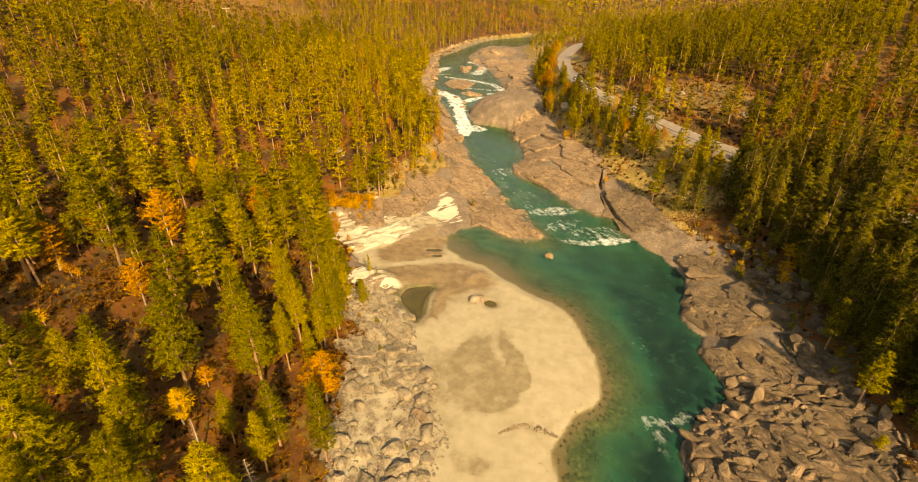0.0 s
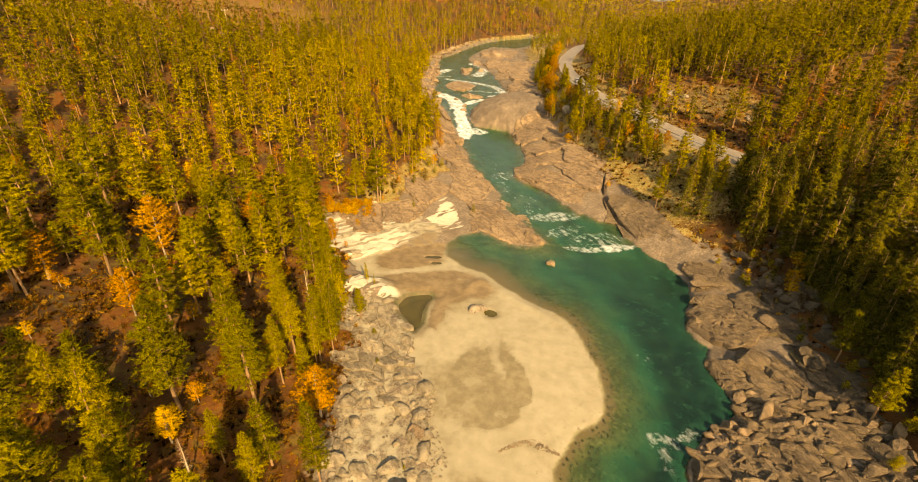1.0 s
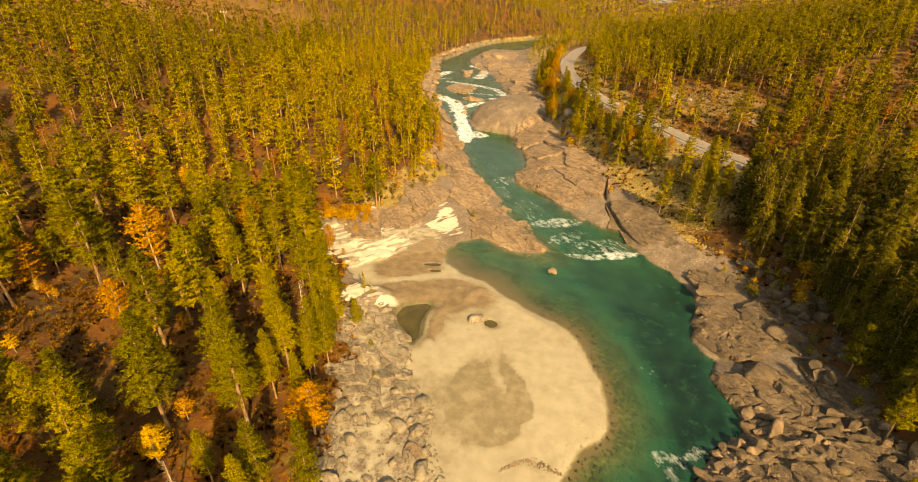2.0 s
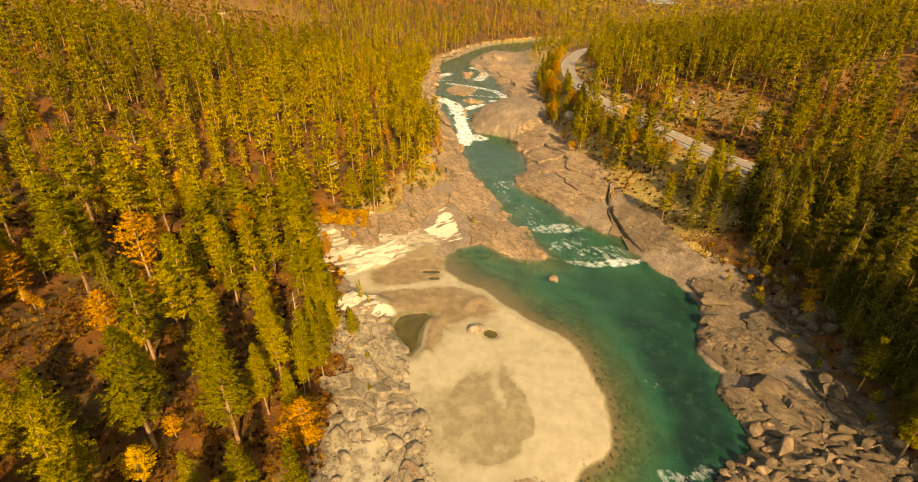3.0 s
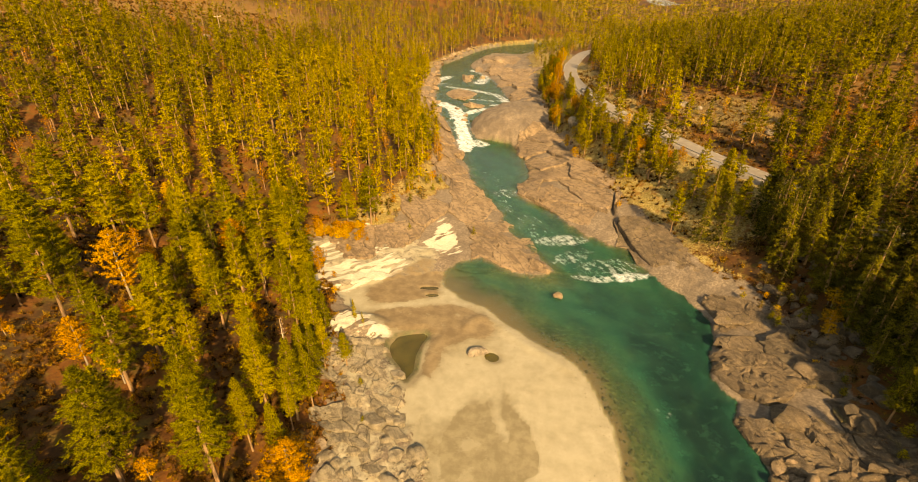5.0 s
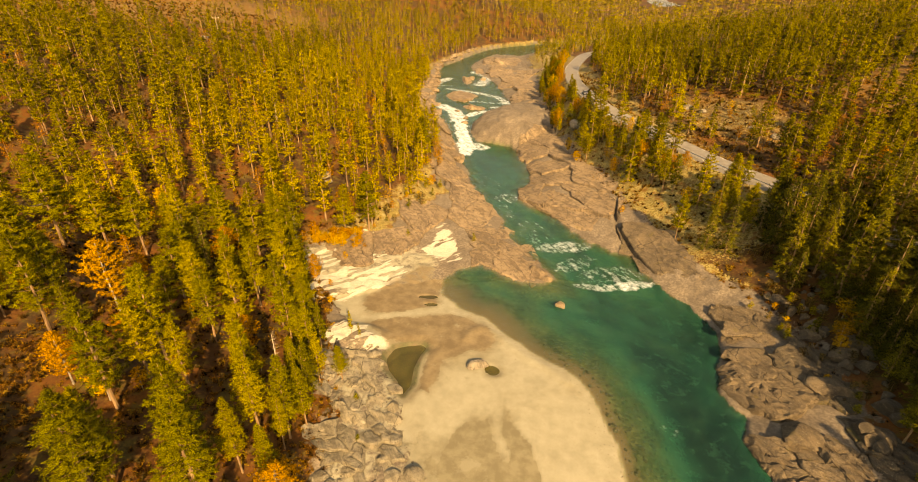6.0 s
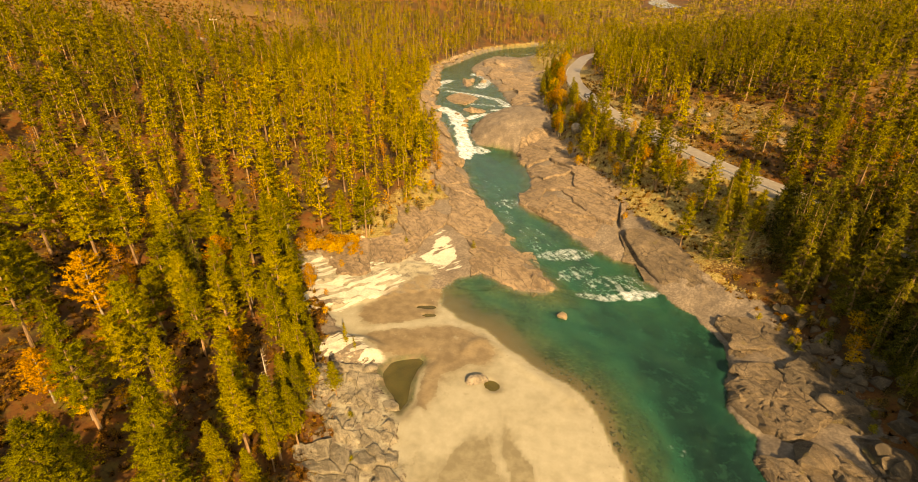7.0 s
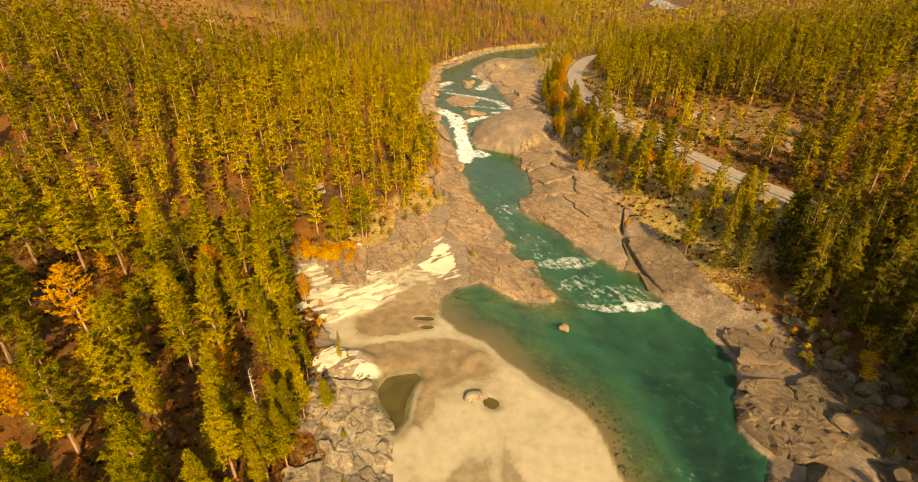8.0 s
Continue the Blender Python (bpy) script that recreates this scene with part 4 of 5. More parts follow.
for x, y, s in [(-100.3, 222, 3.4), (-46, 139, 2.4), (-101.3, 110, 2.6), (-96, 104, 1.6), (-118, 214, 2.6), (-140, 262, 3.8), (-152, 275, 3.0), (-66, 140, 1.6), (-44, 136, 1.3)]:
    boulder(x, y, s * 1.4, s, s * 0.45, 25 * s, "pale lichened rock outcrop on the forest slope", "pale outcrops on the slope", 0.3, 8, material=PALE_ROCK)

for i in range(26):
    y = 258 + 8.2 * i
    x = float(np.interp(y, [p[1] for p in WEST_FINE], [p[0] for p in WEST_FINE])) - rng.uniform(0.5, 4.5)
    k = rng.uniform(1.4, 3.4)
    boulder(x, y, k * 1.3, k, k * 0.6, rng.uniform(0, 360), "brown rock along the far bank of the river", "rocks along the upper river", 0.35, 12)


def utility_pole(x, y, tall, turn):
    pole = tagged(new("utility_pole"), "grey wooden utility pole with a crossarm above the pines", "utility pole")
    bm = bmesh.new()
    bmesh.ops.create_cone(bm, cap_ends=True, segments=10, radius1=0.16, radius2=0.11, depth=tall, matrix=Matrix.Translation((0, 0, tall / 2 - 0.4)))
    part("post", bm, DEAD_BARK, pole)
    bm = bmesh.new()
    box(bm, (3.2, 0.16, 0.18), (0, 0.14, tall - 1.0))
    bmesh.ops.bevel(bm, geom=bm.edges[:], offset=0.02, segments=1, affect="EDGES")
    part("crossarm", bm, DEAD_BARK, pole)
    for off in (-1.4, 0.0, 1.4):
        bm = bmesh.new()
        bmesh.ops.create_cone(bm, cap_ends=True, segments=8, radius1=0.09, radius2=0.05, depth=0.34, matrix=Matrix.Translation((off, 0.14, tall - 0.75)))
        part("insulator", bm, LAMP, pole)
    pole.matrix_world = pose(x, y, height(x, y), 0, 0, turn)


utility_pole(-132, 253, 15, 20)


# ---- bedrock slabs: cracked plates along the banks ----
def clipped(poly, px, py, qx, qy):
    """The part of a polygon nearer to p than to q."""
    mx, my, dx, dy = (px + qx) / 2, (py + qy) / 2, qx - px, qy - py
    out = []
    for (ax, ay), (bx, by) in zip(poly, poly[1:] + poly[:1]):
        a, c = (ax - mx) * dx + (ay - my) * dy, (bx - mx) * dx + (by - my) * dy
        if a <= 0:
            out.append((ax, ay))
        if a * c < 0:
            k = a / (a - c)
            out.append((ax + (bx - ax) * k, ay + (by - ay) * k))
    return out


def warp(x, y):
    return x + 1.3 * (fractal(x * 0.45, y * 0.45, 141) - 0.5) * 2, y + 1.3 * (fractal(x * 0.45, y * 0.45, 145) - 0.5) * 2


def parted(R):
    """A slab's outline, or its two halves where the cleft runs through it."""
    near, foot, way = np.full(len(R), 1e9), np.zeros(R.shape), np.zeros(R.shape)
    for a, b in zip(np.array(CLEFT[:-1]), np.array(CLEFT[1:])):
        w = b - a
        t = np.clip((R - a) @ w / (w @ w), 0, 1)
        p = a + t[:, None] * w
        d = np.linalg.norm(R - p, axis=1)
        close = d < near
        near = np.where(close, d, near)
        foot = np.where(close[:, None], p, foot)
        way = np.where(close[:, None], np.array([-w[1], w[0]]) / np.linalg.norm(w), way)
    side_of = np.sum((R - foot) * way, axis=1)
    halves = []
    for sign in (1, -1):
        own = side_of * sign > 0.22
        if own.sum() >= 4:
            halves.append(np.where(own[:, None], R, foot + way * sign * 0.22))
    return halves


def bedrock(name, label, x0, x1, y0, y1, wide, long, turn, seed, share=0.42, stone=None, limit=300, fine=0.75, relief=1.0, outline=None, tall=0.0):
    """Cracked slabs of bedrock, each a piece with its own edges, where the plan has bare rock or within an outline."""
    stone = stone or ROCK
    r = np.random.default_rng(seed)
    c, s = math.cos(radians(turn)), math.sin(radians(turn))
    corners = np.array([((x * c + y * s) / wide, (-x * s + y * c) / long) for x in (x0, x1) for y in (y0, y1)])
    i0, j0 = np.floor(corners.min(0)).astype(int) - 1
    i1, j1 = np.ceil(corners.max(0)).astype(int) + 1
    seeds = {(i, j): (i + r.uniform(0.08, 0.92), j + r.uniform(0.08, 0.92)) for i in range(i0, i1) for j in range(j0, j1) if r.random() < share}
    cells, centres = [], []
    for (i, j), (px, py) in seeds.items():
        u, v = px * wide, py * long
        x, y = u * c - v * s, u * s + v * c
        if x0 <= x <= x1 and y0 <= y <= y1:
            poly = [(px - 2.2, py - 2.2), (px + 2.2, py - 2.2), (px + 2.2, py + 2.2), (px - 2.2, py + 2.2)]
            for di in range(-4, 5):
                for dj in range(-4, 5):
                    q = seeds.get((i + di, j + dj))
                    if q and (di or dj):
                        poly = clipped(poly, px, py, *q)
            if len(poly) > 2:
                cells.append(poly), centres.append((x, y))
    X, Y = np.array(centres).T
    at = land(X, Y)
    if outline:
        wanted = inside(X, Y, outline)
    else:
        wanted = (patch(X, Y, WHITE_PATCH, 4.0) < 0.3) & (at["rock"] > 0.32) & (at["sd"] > 0.25) & slab_zone(X, Y, at["west"]) & (((X - 8) / 21) ** 2 + ((Y - 217) / 27) ** 2 > 1)
    top = tagged(new(name), label, "bedrock", kind="structure")
    for k in [k for k in range(len(cells)) if wanted[k]][:limit]:
        poly, ring = cells[k], []
        for (ax, ay), (bx, by) in zip(poly, poly[1:] + poly[:1]):
            n = max(1, int(math.hypot((bx - ax) * wide, (by - ay) * long) / fine))
            ring += [(ax + (bx - ax) * m / n, ay + (by - ay) * m / n) for m in range(n)]
        R = np.array([((a * wide) * c - (b * long) * s, (a * wide) * s + (b * long) * c) for a, b in ring])
        R = np.stack(warp(R[:, 0], R[:, 1]), 1)
        mid = R.mean(0)
        for _ in range(0 if outline else 4):
            wet = land(R[:, 0], R[:, 1])["sd"] < -0.3
            R = np.where(wet[:, None], mid + (R - mid) * 0.8, R)
        mid = R.mean(0)
        for R in parted(R) if abs(mid[0] - 33) < 12 and 100 < mid[1] < 142 else [R]:
            mid = R.mean(0)
            d = R - mid
            reach = np.linalg.norm(d, axis=1)[:, None]
            g = r.normal(size=2) * (0.16 if outline else 0.05)
            lift = (r.uniform(-0.32, 0.45) if outline else r.uniform(-0.15, 0.2)) + tall
            steps = max(2, int(reach.mean() / fine))
            rings = [mid + d * m / (steps + 0.5) for m in range(1, steps + 1)] + [mid + d * np.clip(1 - 0.25 / reach, 0.7, 1), mid + d * np.clip(1 - 0.05 / reach, 0.75, 1), mid + d * 1.02]
            drops = [0.10 - 0.08 * m / steps for m in range(steps)] + [0.0, -0.14, -4.5]
            n, F = len(R), []
            P = np.concatenate([mid[None]] + rings)
            rest = land(P[:, 0], P[:, 1])["base"]
            rest = 0.85 * rest + 0.15 * rest[0]
            drop = np.concatenate([[0.1]] + [np.full(n, v) for v in drops])
            V = np.column_stack([P, rest + lift + (P - mid) @ g + drop + relief * strata(P[:, 0], P[:, 1])])
            m = np.arange(n)
            q = (m + 1) % n
            F = [np.stack([0 * m, 1 + m, 1 + q], 1)]
            for k2 in range(len(rings) - 1):
                lo, hi = 1 + k2 * n, 1 + (k2 + 1) * n
                F += [np.stack([lo + m, hi + m, hi + q], 1), np.stack([lo + m, hi + q, lo + q], 1)]
            # slabs by the east trees get the darker rock, partly as painted shade
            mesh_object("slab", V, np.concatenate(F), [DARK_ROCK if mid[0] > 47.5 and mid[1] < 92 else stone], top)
    return top


bedrock("bedrock_dome", "broad smooth brown rock dome with a few dark cracks", 29, 56, 90, 136, 8.5, 12, 28, 61, 0.42, BANK_ROCK, 300, 0.55, 0.6)
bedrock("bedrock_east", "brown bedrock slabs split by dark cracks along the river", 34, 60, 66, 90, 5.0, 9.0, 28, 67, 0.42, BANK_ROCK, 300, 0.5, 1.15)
bedrock("bedrock_ledges", "broken brown rock ledges at the water's edge", 34, 56, 51, 66, 2.2, 4.6, 40, 68, 0.5, BANK_ROCK, 300, 0.45, 1.3)
bedrock("bedrock_narrows", "brown bedrock slabs lining the river's narrows", 4, 40, 126, 200, 6.0, 10.0, 24, 62, 0.42, ROCK, 300, 1.0, 0.45)
bedrock("bedrock_headland", "grey-brown bedrock slabs of the headland", -34, 18, 100, 200, 5.2, 8.0, 20, 63, 0.42, ROCK, 300, 0.8, 0.42)
bedrock("bedrock_rapids", "brown bedrock slabs around the waterfall and rapids", -46, 26, 196, 348, 7.5, 12.0, 8, 64, 0.42, ROCK, 300, 1.3, 0.8)
bedrock("bedrock_rubble", "broken bedrock under the rubble bank", 26, 56, 35, 52, 2.2, 3.6, 35, 65, 0.6, BANK_ROCK, 300, 0.5, 1.2)
bedrock("flagstones", "flat tan flagstones overlapping beside the pool", -29, -7, 50, 78, 1.7, 2.6, 60, 66, 0.55, PALE_STONE, 300, 0.5, 0.45, FLAGSTONES, 0.05)


# ---- trees ----
def tube(points, radii, sides=6):
    """A tapered tube along points; returns vertices and triangles."""
    v, f = [], []
    for i, (p, r) in enumerate(zip(points, radii)):
        for k in range(sides):
            a = 2 * math.pi * k / sides
            v.append((p[0] + r * math.cos(a), p[1] + r * math.sin(a), p[2]))
        if i:
            for k in range(sides):
                a, b, c, d = (i - 1) * sides + k, (i - 1) * sides + (k + 1) % sides, i * sides + (k + 1) % sides, i * sides + k
                f += [(a, b, c), (a, c, d)]
    return v, f


def limb(a, b, r):
    """A thin three-sided branch from a to b."""
    a, b = np.array(a), np.array(b)
    w = b - a
    s = np.cross(w, (0, 0, 1.0))
    s = s / (np.linalg.norm(s) + 1e-6) * r
    return [tuple(a + s), tuple(a - s), tuple(a + (0, 0, r)), tuple(b)], [(0, 1, 3), (1, 2, 3), (2, 0, 3)]


def sprays(places, ways, size, count, r, narrow=0.32, droop=0.0):
    """Needle sprays: pointed leaves that fan out round each place."""
    n = len(places)
    P, W = np.repeat(places, count, 0), np.repeat(ways, count, 0)
    S = np.repeat(size, count)[:, None]
    d = r.normal(size=(n * count, 3)) * np.array([0.75, 0.75, 0.6]) + W * 0.9 + np.array([0, 0, 0.26 - droop])
    d /= np.linalg.norm(d, axis=1)[:, None]
    s = np.cross(d, r.normal(size=(n * count, 3)))
    s /= np.linalg.norm(s, axis=1)[:, None]
    long = S * r.uniform(0.7, 1.35, (n * count, 1))
    base = P + d * long * -0.25
    V = np.stack([base + s * long * narrow, base - s * long * narrow, base + d * long * 1.3], 1).reshape(-1, 3)
    F = np.arange(n * count * 3).reshape(-1, 3)
    return V, F


def outward(V, tall):
    """The way out of the crown at each vertex."""
    d = V * np.array([1, 1, 0.0]) + np.array([0, 0, 0.15 * tall])
    d[:, 2] += 0.25 * np.linalg.norm(V[:, :2], axis=1)
    return d / np.linalg.norm(d, axis=1)[:, None]


def crown_places(kind, r, branches, per):
    """Where the foliage of a tree of height 1 sits: places, outward ways and limbs."""
    P, W, limbs = [], [], []
    lean = r.normal(size=2) * 0.012
    low = {"pine": r.uniform(0.16, 0.32), "spruce": 0.09, "birch": 0.22, "shrub": 0.10, "dead": 0.18}[kind]
    for i in range(branches):
        t = (i + r.random()) / branches
        tiers = {"pine": 15, "spruce": 21}.get(kind, 0)
        if tiers:
            t = (math.floor(t * tiers) + 0.5 + r.normal() * 0.30) / tiers
            t = min(max(t, 0.0), 0.99)
        h = low + (0.985 - low) * t
        if kind == "pine":
            reach = 0.178 * (min(1, (t + 0.14) * 3.2)) ** 0.7 * (1 - t ** 1.15) ** 0.85 * r.uniform(0.6, 1.15) + 0.012
            rise = 0.15 + 0.5 * t
        elif kind == "spruce":
            reach = 0.158 * (1 - t) ** 0.85 * r.uniform(0.75, 1.15) + 0.010
            rise = -0.18
        elif kind in ("birch", "shrub"):
            reach = 0.21 * math.sin(math.pi * min(1, t * 0.86 + 0.16)) ** 0.8 * r.uniform(0.5, 1.1) + 0.02
            rise = 0.7
        else:
            reach = 0.12 * (1 - t) ** 0.7 * r.uniform(0.6, 1.2) + 0.01
            rise = 0.0
        a = i * 2.39996 + r.uniform(-0.5, 0.5)
        out = np.array([math.cos(a), math.sin(a), rise])
        stem = np.array([lean[0] * t, lean[1] * t, h])
        limbs.append((stem, stem + out * reach * 0.9))
        m = max(1, round(per * (0.35 + reach / 0.16)))
        for j in range(m):
            q = 0.14 + 0.86 * (j + r.random()) / m
            off = np.array([-out[1], out[0], 0]) * r.normal() * 0.26 * reach * (0.5 + q * 0.5)
            P.append(stem + out * reach * q + off + np.array([0, 0, r.normal() * 0.008 - (0.05 * q * q * reach if kind == "spruce" else 0)]))
            W.append(out * np.array([1, 1, 0.6]))
    return np.array(P), np.array(W), limbs


def tree_shape(kind, tall, seed, branches, per, fan, size, narrow=0.32, sides=6, limb_share=1.0, rings=5):
    r = np.random.default_rng(seed)
    P, W, limbs = crown_places(kind, r, branches, per)
    V, F = sprays(P * tall, W, np.full(len(P), size) * r.uniform(0.75, 1.3, len(P)), fan, r, narrow, 0.35 if kind == "spruce" else 0)
    bend = r.normal(size=2) * 0.012
    zs = np.array([-0.03, 0.03, 0.3, 0.6, 0.96])
    rr = np.array([0.018, 0.0135, 0.010, 0.0065, 0.0015])
    if rings < 5:
        zs, rr = zs[[0, 4]], rr[[0, 4]]
    pts = [(bend[0] * tall * math.sin(3 * z), bend[1] * tall * math.sin(2.5 * z), z * tall) for z in zs]
    tv, tf = tube(pts, rr * tall, sides)
    for a, b in limbs:
        if r.random() < limb_share:
            lv, lf = limb(a * tall, b * tall, 0.0022 * tall)
            tf += [tuple(len(tv) + i for i in f) for f in lf]
            tv += lv
    return (np.array(tv), np.array(tf)), (V, F)


LOOKS = {"pine": ("pine_tree", PINE, BARK, "pine"), "spruce": ("spruce_tree", SPRUCE, BARK, "spruce"), "birch": ("birch_tree", BIRCH, BIRCH_BARK, "birch"), "shrub": ("shrub", DRY, BARK, "shrub"), "dead": ("dead_tree", DEAD, DEAD_BARK, "dead tree")}
LABELS = {"shrub": "dry golden brown shrub", "pine": "olive green Scots pine with a reddish bare lower trunk", "spruce": "slender olive green spruce with drooping branches", "birch": "birch with golden orange autumn leaves and pale trunk", "dead": "grey leafless standing dead tree"}
NEAR = {}
SETTINGS = {"pine": [(90, 15, 5, 0.33, 0.34), (70, 8, 4, 0.48, 0.36), (26, 8, 4, 0.7, 0.32)], "spruce": [(104, 12, 5, 0.30, 0.30), (80, 7, 4, 0.44, 0.32), (34, 6, 4, 0.65, 0.3)], "birch": [(70, 16, 7, 0.26, 0.45), (56, 12, 5, 0.36, 0.45), (24, 9, 5, 0.5, 0.45)], "shrub": [(36, 9, 6, 0.36, 0.4), (36, 9, 6, 0.36, 0.4), (22, 7, 5, 0.62, 0.4)], "dead": [(60, 3, 3, 0.34, 0.05)] * 3}
for kind, made in (("pine", 8), ("spruce", 5), ("birch", 3), ("shrub", 2), ("dead", 1)):
    for level in (0, 1, 2):
        NEAR[kind, level] = []
        for i in range(made):
            (tv, tf), (lv, lf) = tree_shape(kind, 15.0, 100 + i + 40 * len(kind), *SETTINGS[kind][level])
            NEAR[kind, level].append((tv, tf, lv, lf))
TREE_MESHES = {k: [] for k in NEAR}
TREE_COUNT = {k: 0 for k in LOOKS}


def plant(kind, x, y, tall, seed, wide=1.0, label=""):
    """One tree: trunk with limbs, and crown."""
    name, leaf, bark, cat = LOOKS[kind]
    r = random.Random(seed)
    level = 2 if tall < 4.6 else 0 if x * x + (y - 12) ** 2 < 58 ** 2 else 1
    key = (kind, level)
    i = r.randrange(len(NEAR[key]))
    root = new(name)
    made = TREE_MESHES[key]
    if len(made) < len(NEAR[key]):
        i = len(made)
        tv, tf, lv, lf = NEAR[key][i]
        t, c = mesh_object("trunk", tv, tf, [bark], root), mesh_object("crown", lv, lf, [leaf], root, {"out": outward(lv, 15.0)})
        made.append((t.data, c.data))
    else:
        for n, data in zip(("trunk", "crown"), made[i]):
            o = new(n, data)
            o.parent = root
    s = tall / 15.0
    root.matrix_world = pose(x, y, height(x, y) - 0.05, r.uniform(-1.5, 1.5), r.uniform(-1.5, 1.5), r.uniform(0, 360)) @ Matrix.Diagonal((s * wide, s * wide, s, 1))
    tagged(root, label or LABELS[kind], cat, {"pine": "pines of the forest", "spruce": "spruces of the forest", "birch": "autumn birches"}.get(kind, ""))
    TREE_COUNT[kind] += 1


# trees that stand out, as (x, y, height, kind): p pine, s spruce, b birch, d dead
WEST_TREES = [(-48.2, 39.6, 12, "p"), (-46.2, 57, 17, "p"), (-57.2, 73.7, 13, "b"), (-61.9, 66.2, 16, "p"), (-45.3, 66, 16, "p"), (-34.2, 52.4, 16, "p"), (-39.7, 76.7, 15, "p"), (-30.7, 61.7, 15, "s"),
              (-35.6, 31.9, 14, "p"), (-24.3, 39.2, 11, "p"), (-18.4, 38.6, 13, "s"), (-29.5, 38.3, 9, "s"), (-52, 41.5, 12, "p"), (-44.3, 31.2, 14, "p"), (-21.3, 47.8, 9, "b"), (-36.4, 39.6, 6, "b"),
              (-52.5, 98.3, 15, "p"), (-66.5, 93.2, 16, "p"), (-43.5, 109.6, 15, "p"), (-26, 70.2, 13, "s")]
WEST_TREES += [(-24.6, 57.9, 14, "s"), (-28.2, 57.5, 13, "p"), (-21.4, 70, 7, "p"), (-29.3, 119, 15, "p"), (-23, 165.2, 13, "p"), (-70, 63.3, 9, "b"), (-60, 96.1, 15, "p"), (-33.5, 114.5, 14, "p"),
               (-27.3, 30.2, 10, "s"), (-52.4, 82, 14, "p"), (-34.1, 66, 13, "s"), (-40.3, 62.6, 11, "p"), (-27.1, 63, 13, "d"), (-40.2, 84, 14, "p"), (-34, 79, 14, "s"), (-30.6, 74.5, 14, "s"), (-47.5, 107.7, 14, "p"), (-28, 52, 12, "s"), (-24, 63.5, 12, "s")]
EAST_TREES = [(57.7, 106, 15, "p"), (54.6, 63.6, 10, "p"), (52.4, 52, 10, "p"), (49.6, 117.2, 13, "s"), (42, 117.3, 11, "p"), (64.6, 108, 17, "s"), (60.6, 90.6, 17, "p"), (59.2, 74.5, 8, "s"), (61.5, 69.5, 12, "s"), (59, 66.5, 9, "s"),
              (34.5, 181.9, 12, "p"), (27.5, 167.4, 12, "p"), (38.7, 149.2, 11, "p"), (45, 148.3, 12, "p"), (48.9, 108.2, 13, "s"), (56.5, 112, 10, "p"), (63.1, 79.5, 12, "p"), (66, 95, 15, "p"), (33, 131.5, 2.6, "b")]
KIND = {"p": "pine", "s": "spruce", "b": "birch", "d": "dead"}
placed = []
for i, (x, y, tall, k) in enumerate(WEST_TREES + EAST_TREES):
    # shaded east pines planted as darker spruce, well-lit west spruces as slim pine
    slim = k == "s" and x < 0
    plant("pine" if slim else "spruce" if (k == "p" and x > 50 and 66 < y < 115) else KIND[k], x, y, tall, i, 1.55 if (k == "b" and tall < 10) else 0.85 if slim else 1.15)
    placed.append((x, y))

for i in range(34):
    q = random.Random(900 + i)
    x, y = [(-41 + 11 * q.random(), 110.5 + 3.5 * q.random()), (-24 + 7 * q.random(), 140 + 30 * q.random()), (24 + 8 * q.random(), 150 + 70 * q.random()), (54 + 6 * q.random(), 78 + 14 * q.random())][i % 4 if i > 14 else 0]
    plant("birch", x, y, q.uniform(2.4, 4.2), 700 + i, 1.8, "low bushy birch scrub in bright orange autumn leaf")

# tall spruces, partly beyond view, added to shade the east bank's boulders
for i in range(36):
    q = random.Random(3300 + i)
    plant("spruce", 63.5 + 17 * q.random(), 48 + 60 * q.random(), q.uniform(13, 18), 2500 + i, 1.1)

for i in range(34):
    q = random.Random(2900 + i)
    y = 44 + 50 * q.random()
    x = float(np.interp(y, *EAST_EDGE)) - 2 + 11 * q.random()
    plant("pine", x, y, q.uniform(1.6, 3.2), 2300 + i, 2.1, "low dark green bush among the bank's rocks")

for i in range(46):
    q = random.Random(4100 + i)
    y = 70 + 30 * q.random()
    plant("birch" if i % 15 == 0 else "shrub", float(np.interp(y, [62, 78, 90, 96, 100], [50, 51, 49, 51, 53])) + 11 * q.random(), y, q.uniform(0.9, 2.4), 4200 + i, 1.9, "dry golden shrub between the dark boulders")

for i in range(56):
    q = random.Random(4400 + i)
    plant("birch", -78 + 52 * q.random(), 36 + 76 * q.random(), q.uniform(1.6, 4.2), 4500 + i, 1.7, "low rust orange birch bush on the forest floor")

for i in range(9):
    q = random.Random(5400 + i)
    plant("birch", -84 + 50 * q.random(), 48 + 62 * q.random(), q.uniform(6, 10), 5500 + i, 1.15)

for i in range(34):
    q = random.Random(6700 + i)
    x, y = 53 + 11 * q.random(), 95 + 18 * q.random()
    if i % 3 and x > 56:
        plant("spruce", x, y, q.uniform(8, 15), 6800 + i, 1.2)
    else:
        plant("shrub", x, y, q.uniform(1.0, 2.6), 6800 + i, 1.8, "dry golden shrub at the edge of the rock")

# unseen spruces right of the camera's view, added to cast shade on the rubble
for i in range(13):
    q = random.Random(8100 + i)
    y = 27 + 27 * q.random()
    plant("spruce", max(58, 1.1 * y + 4) + 6 * q.random(), y, q.uniform(13, 17), 8200 + i, 1.1)

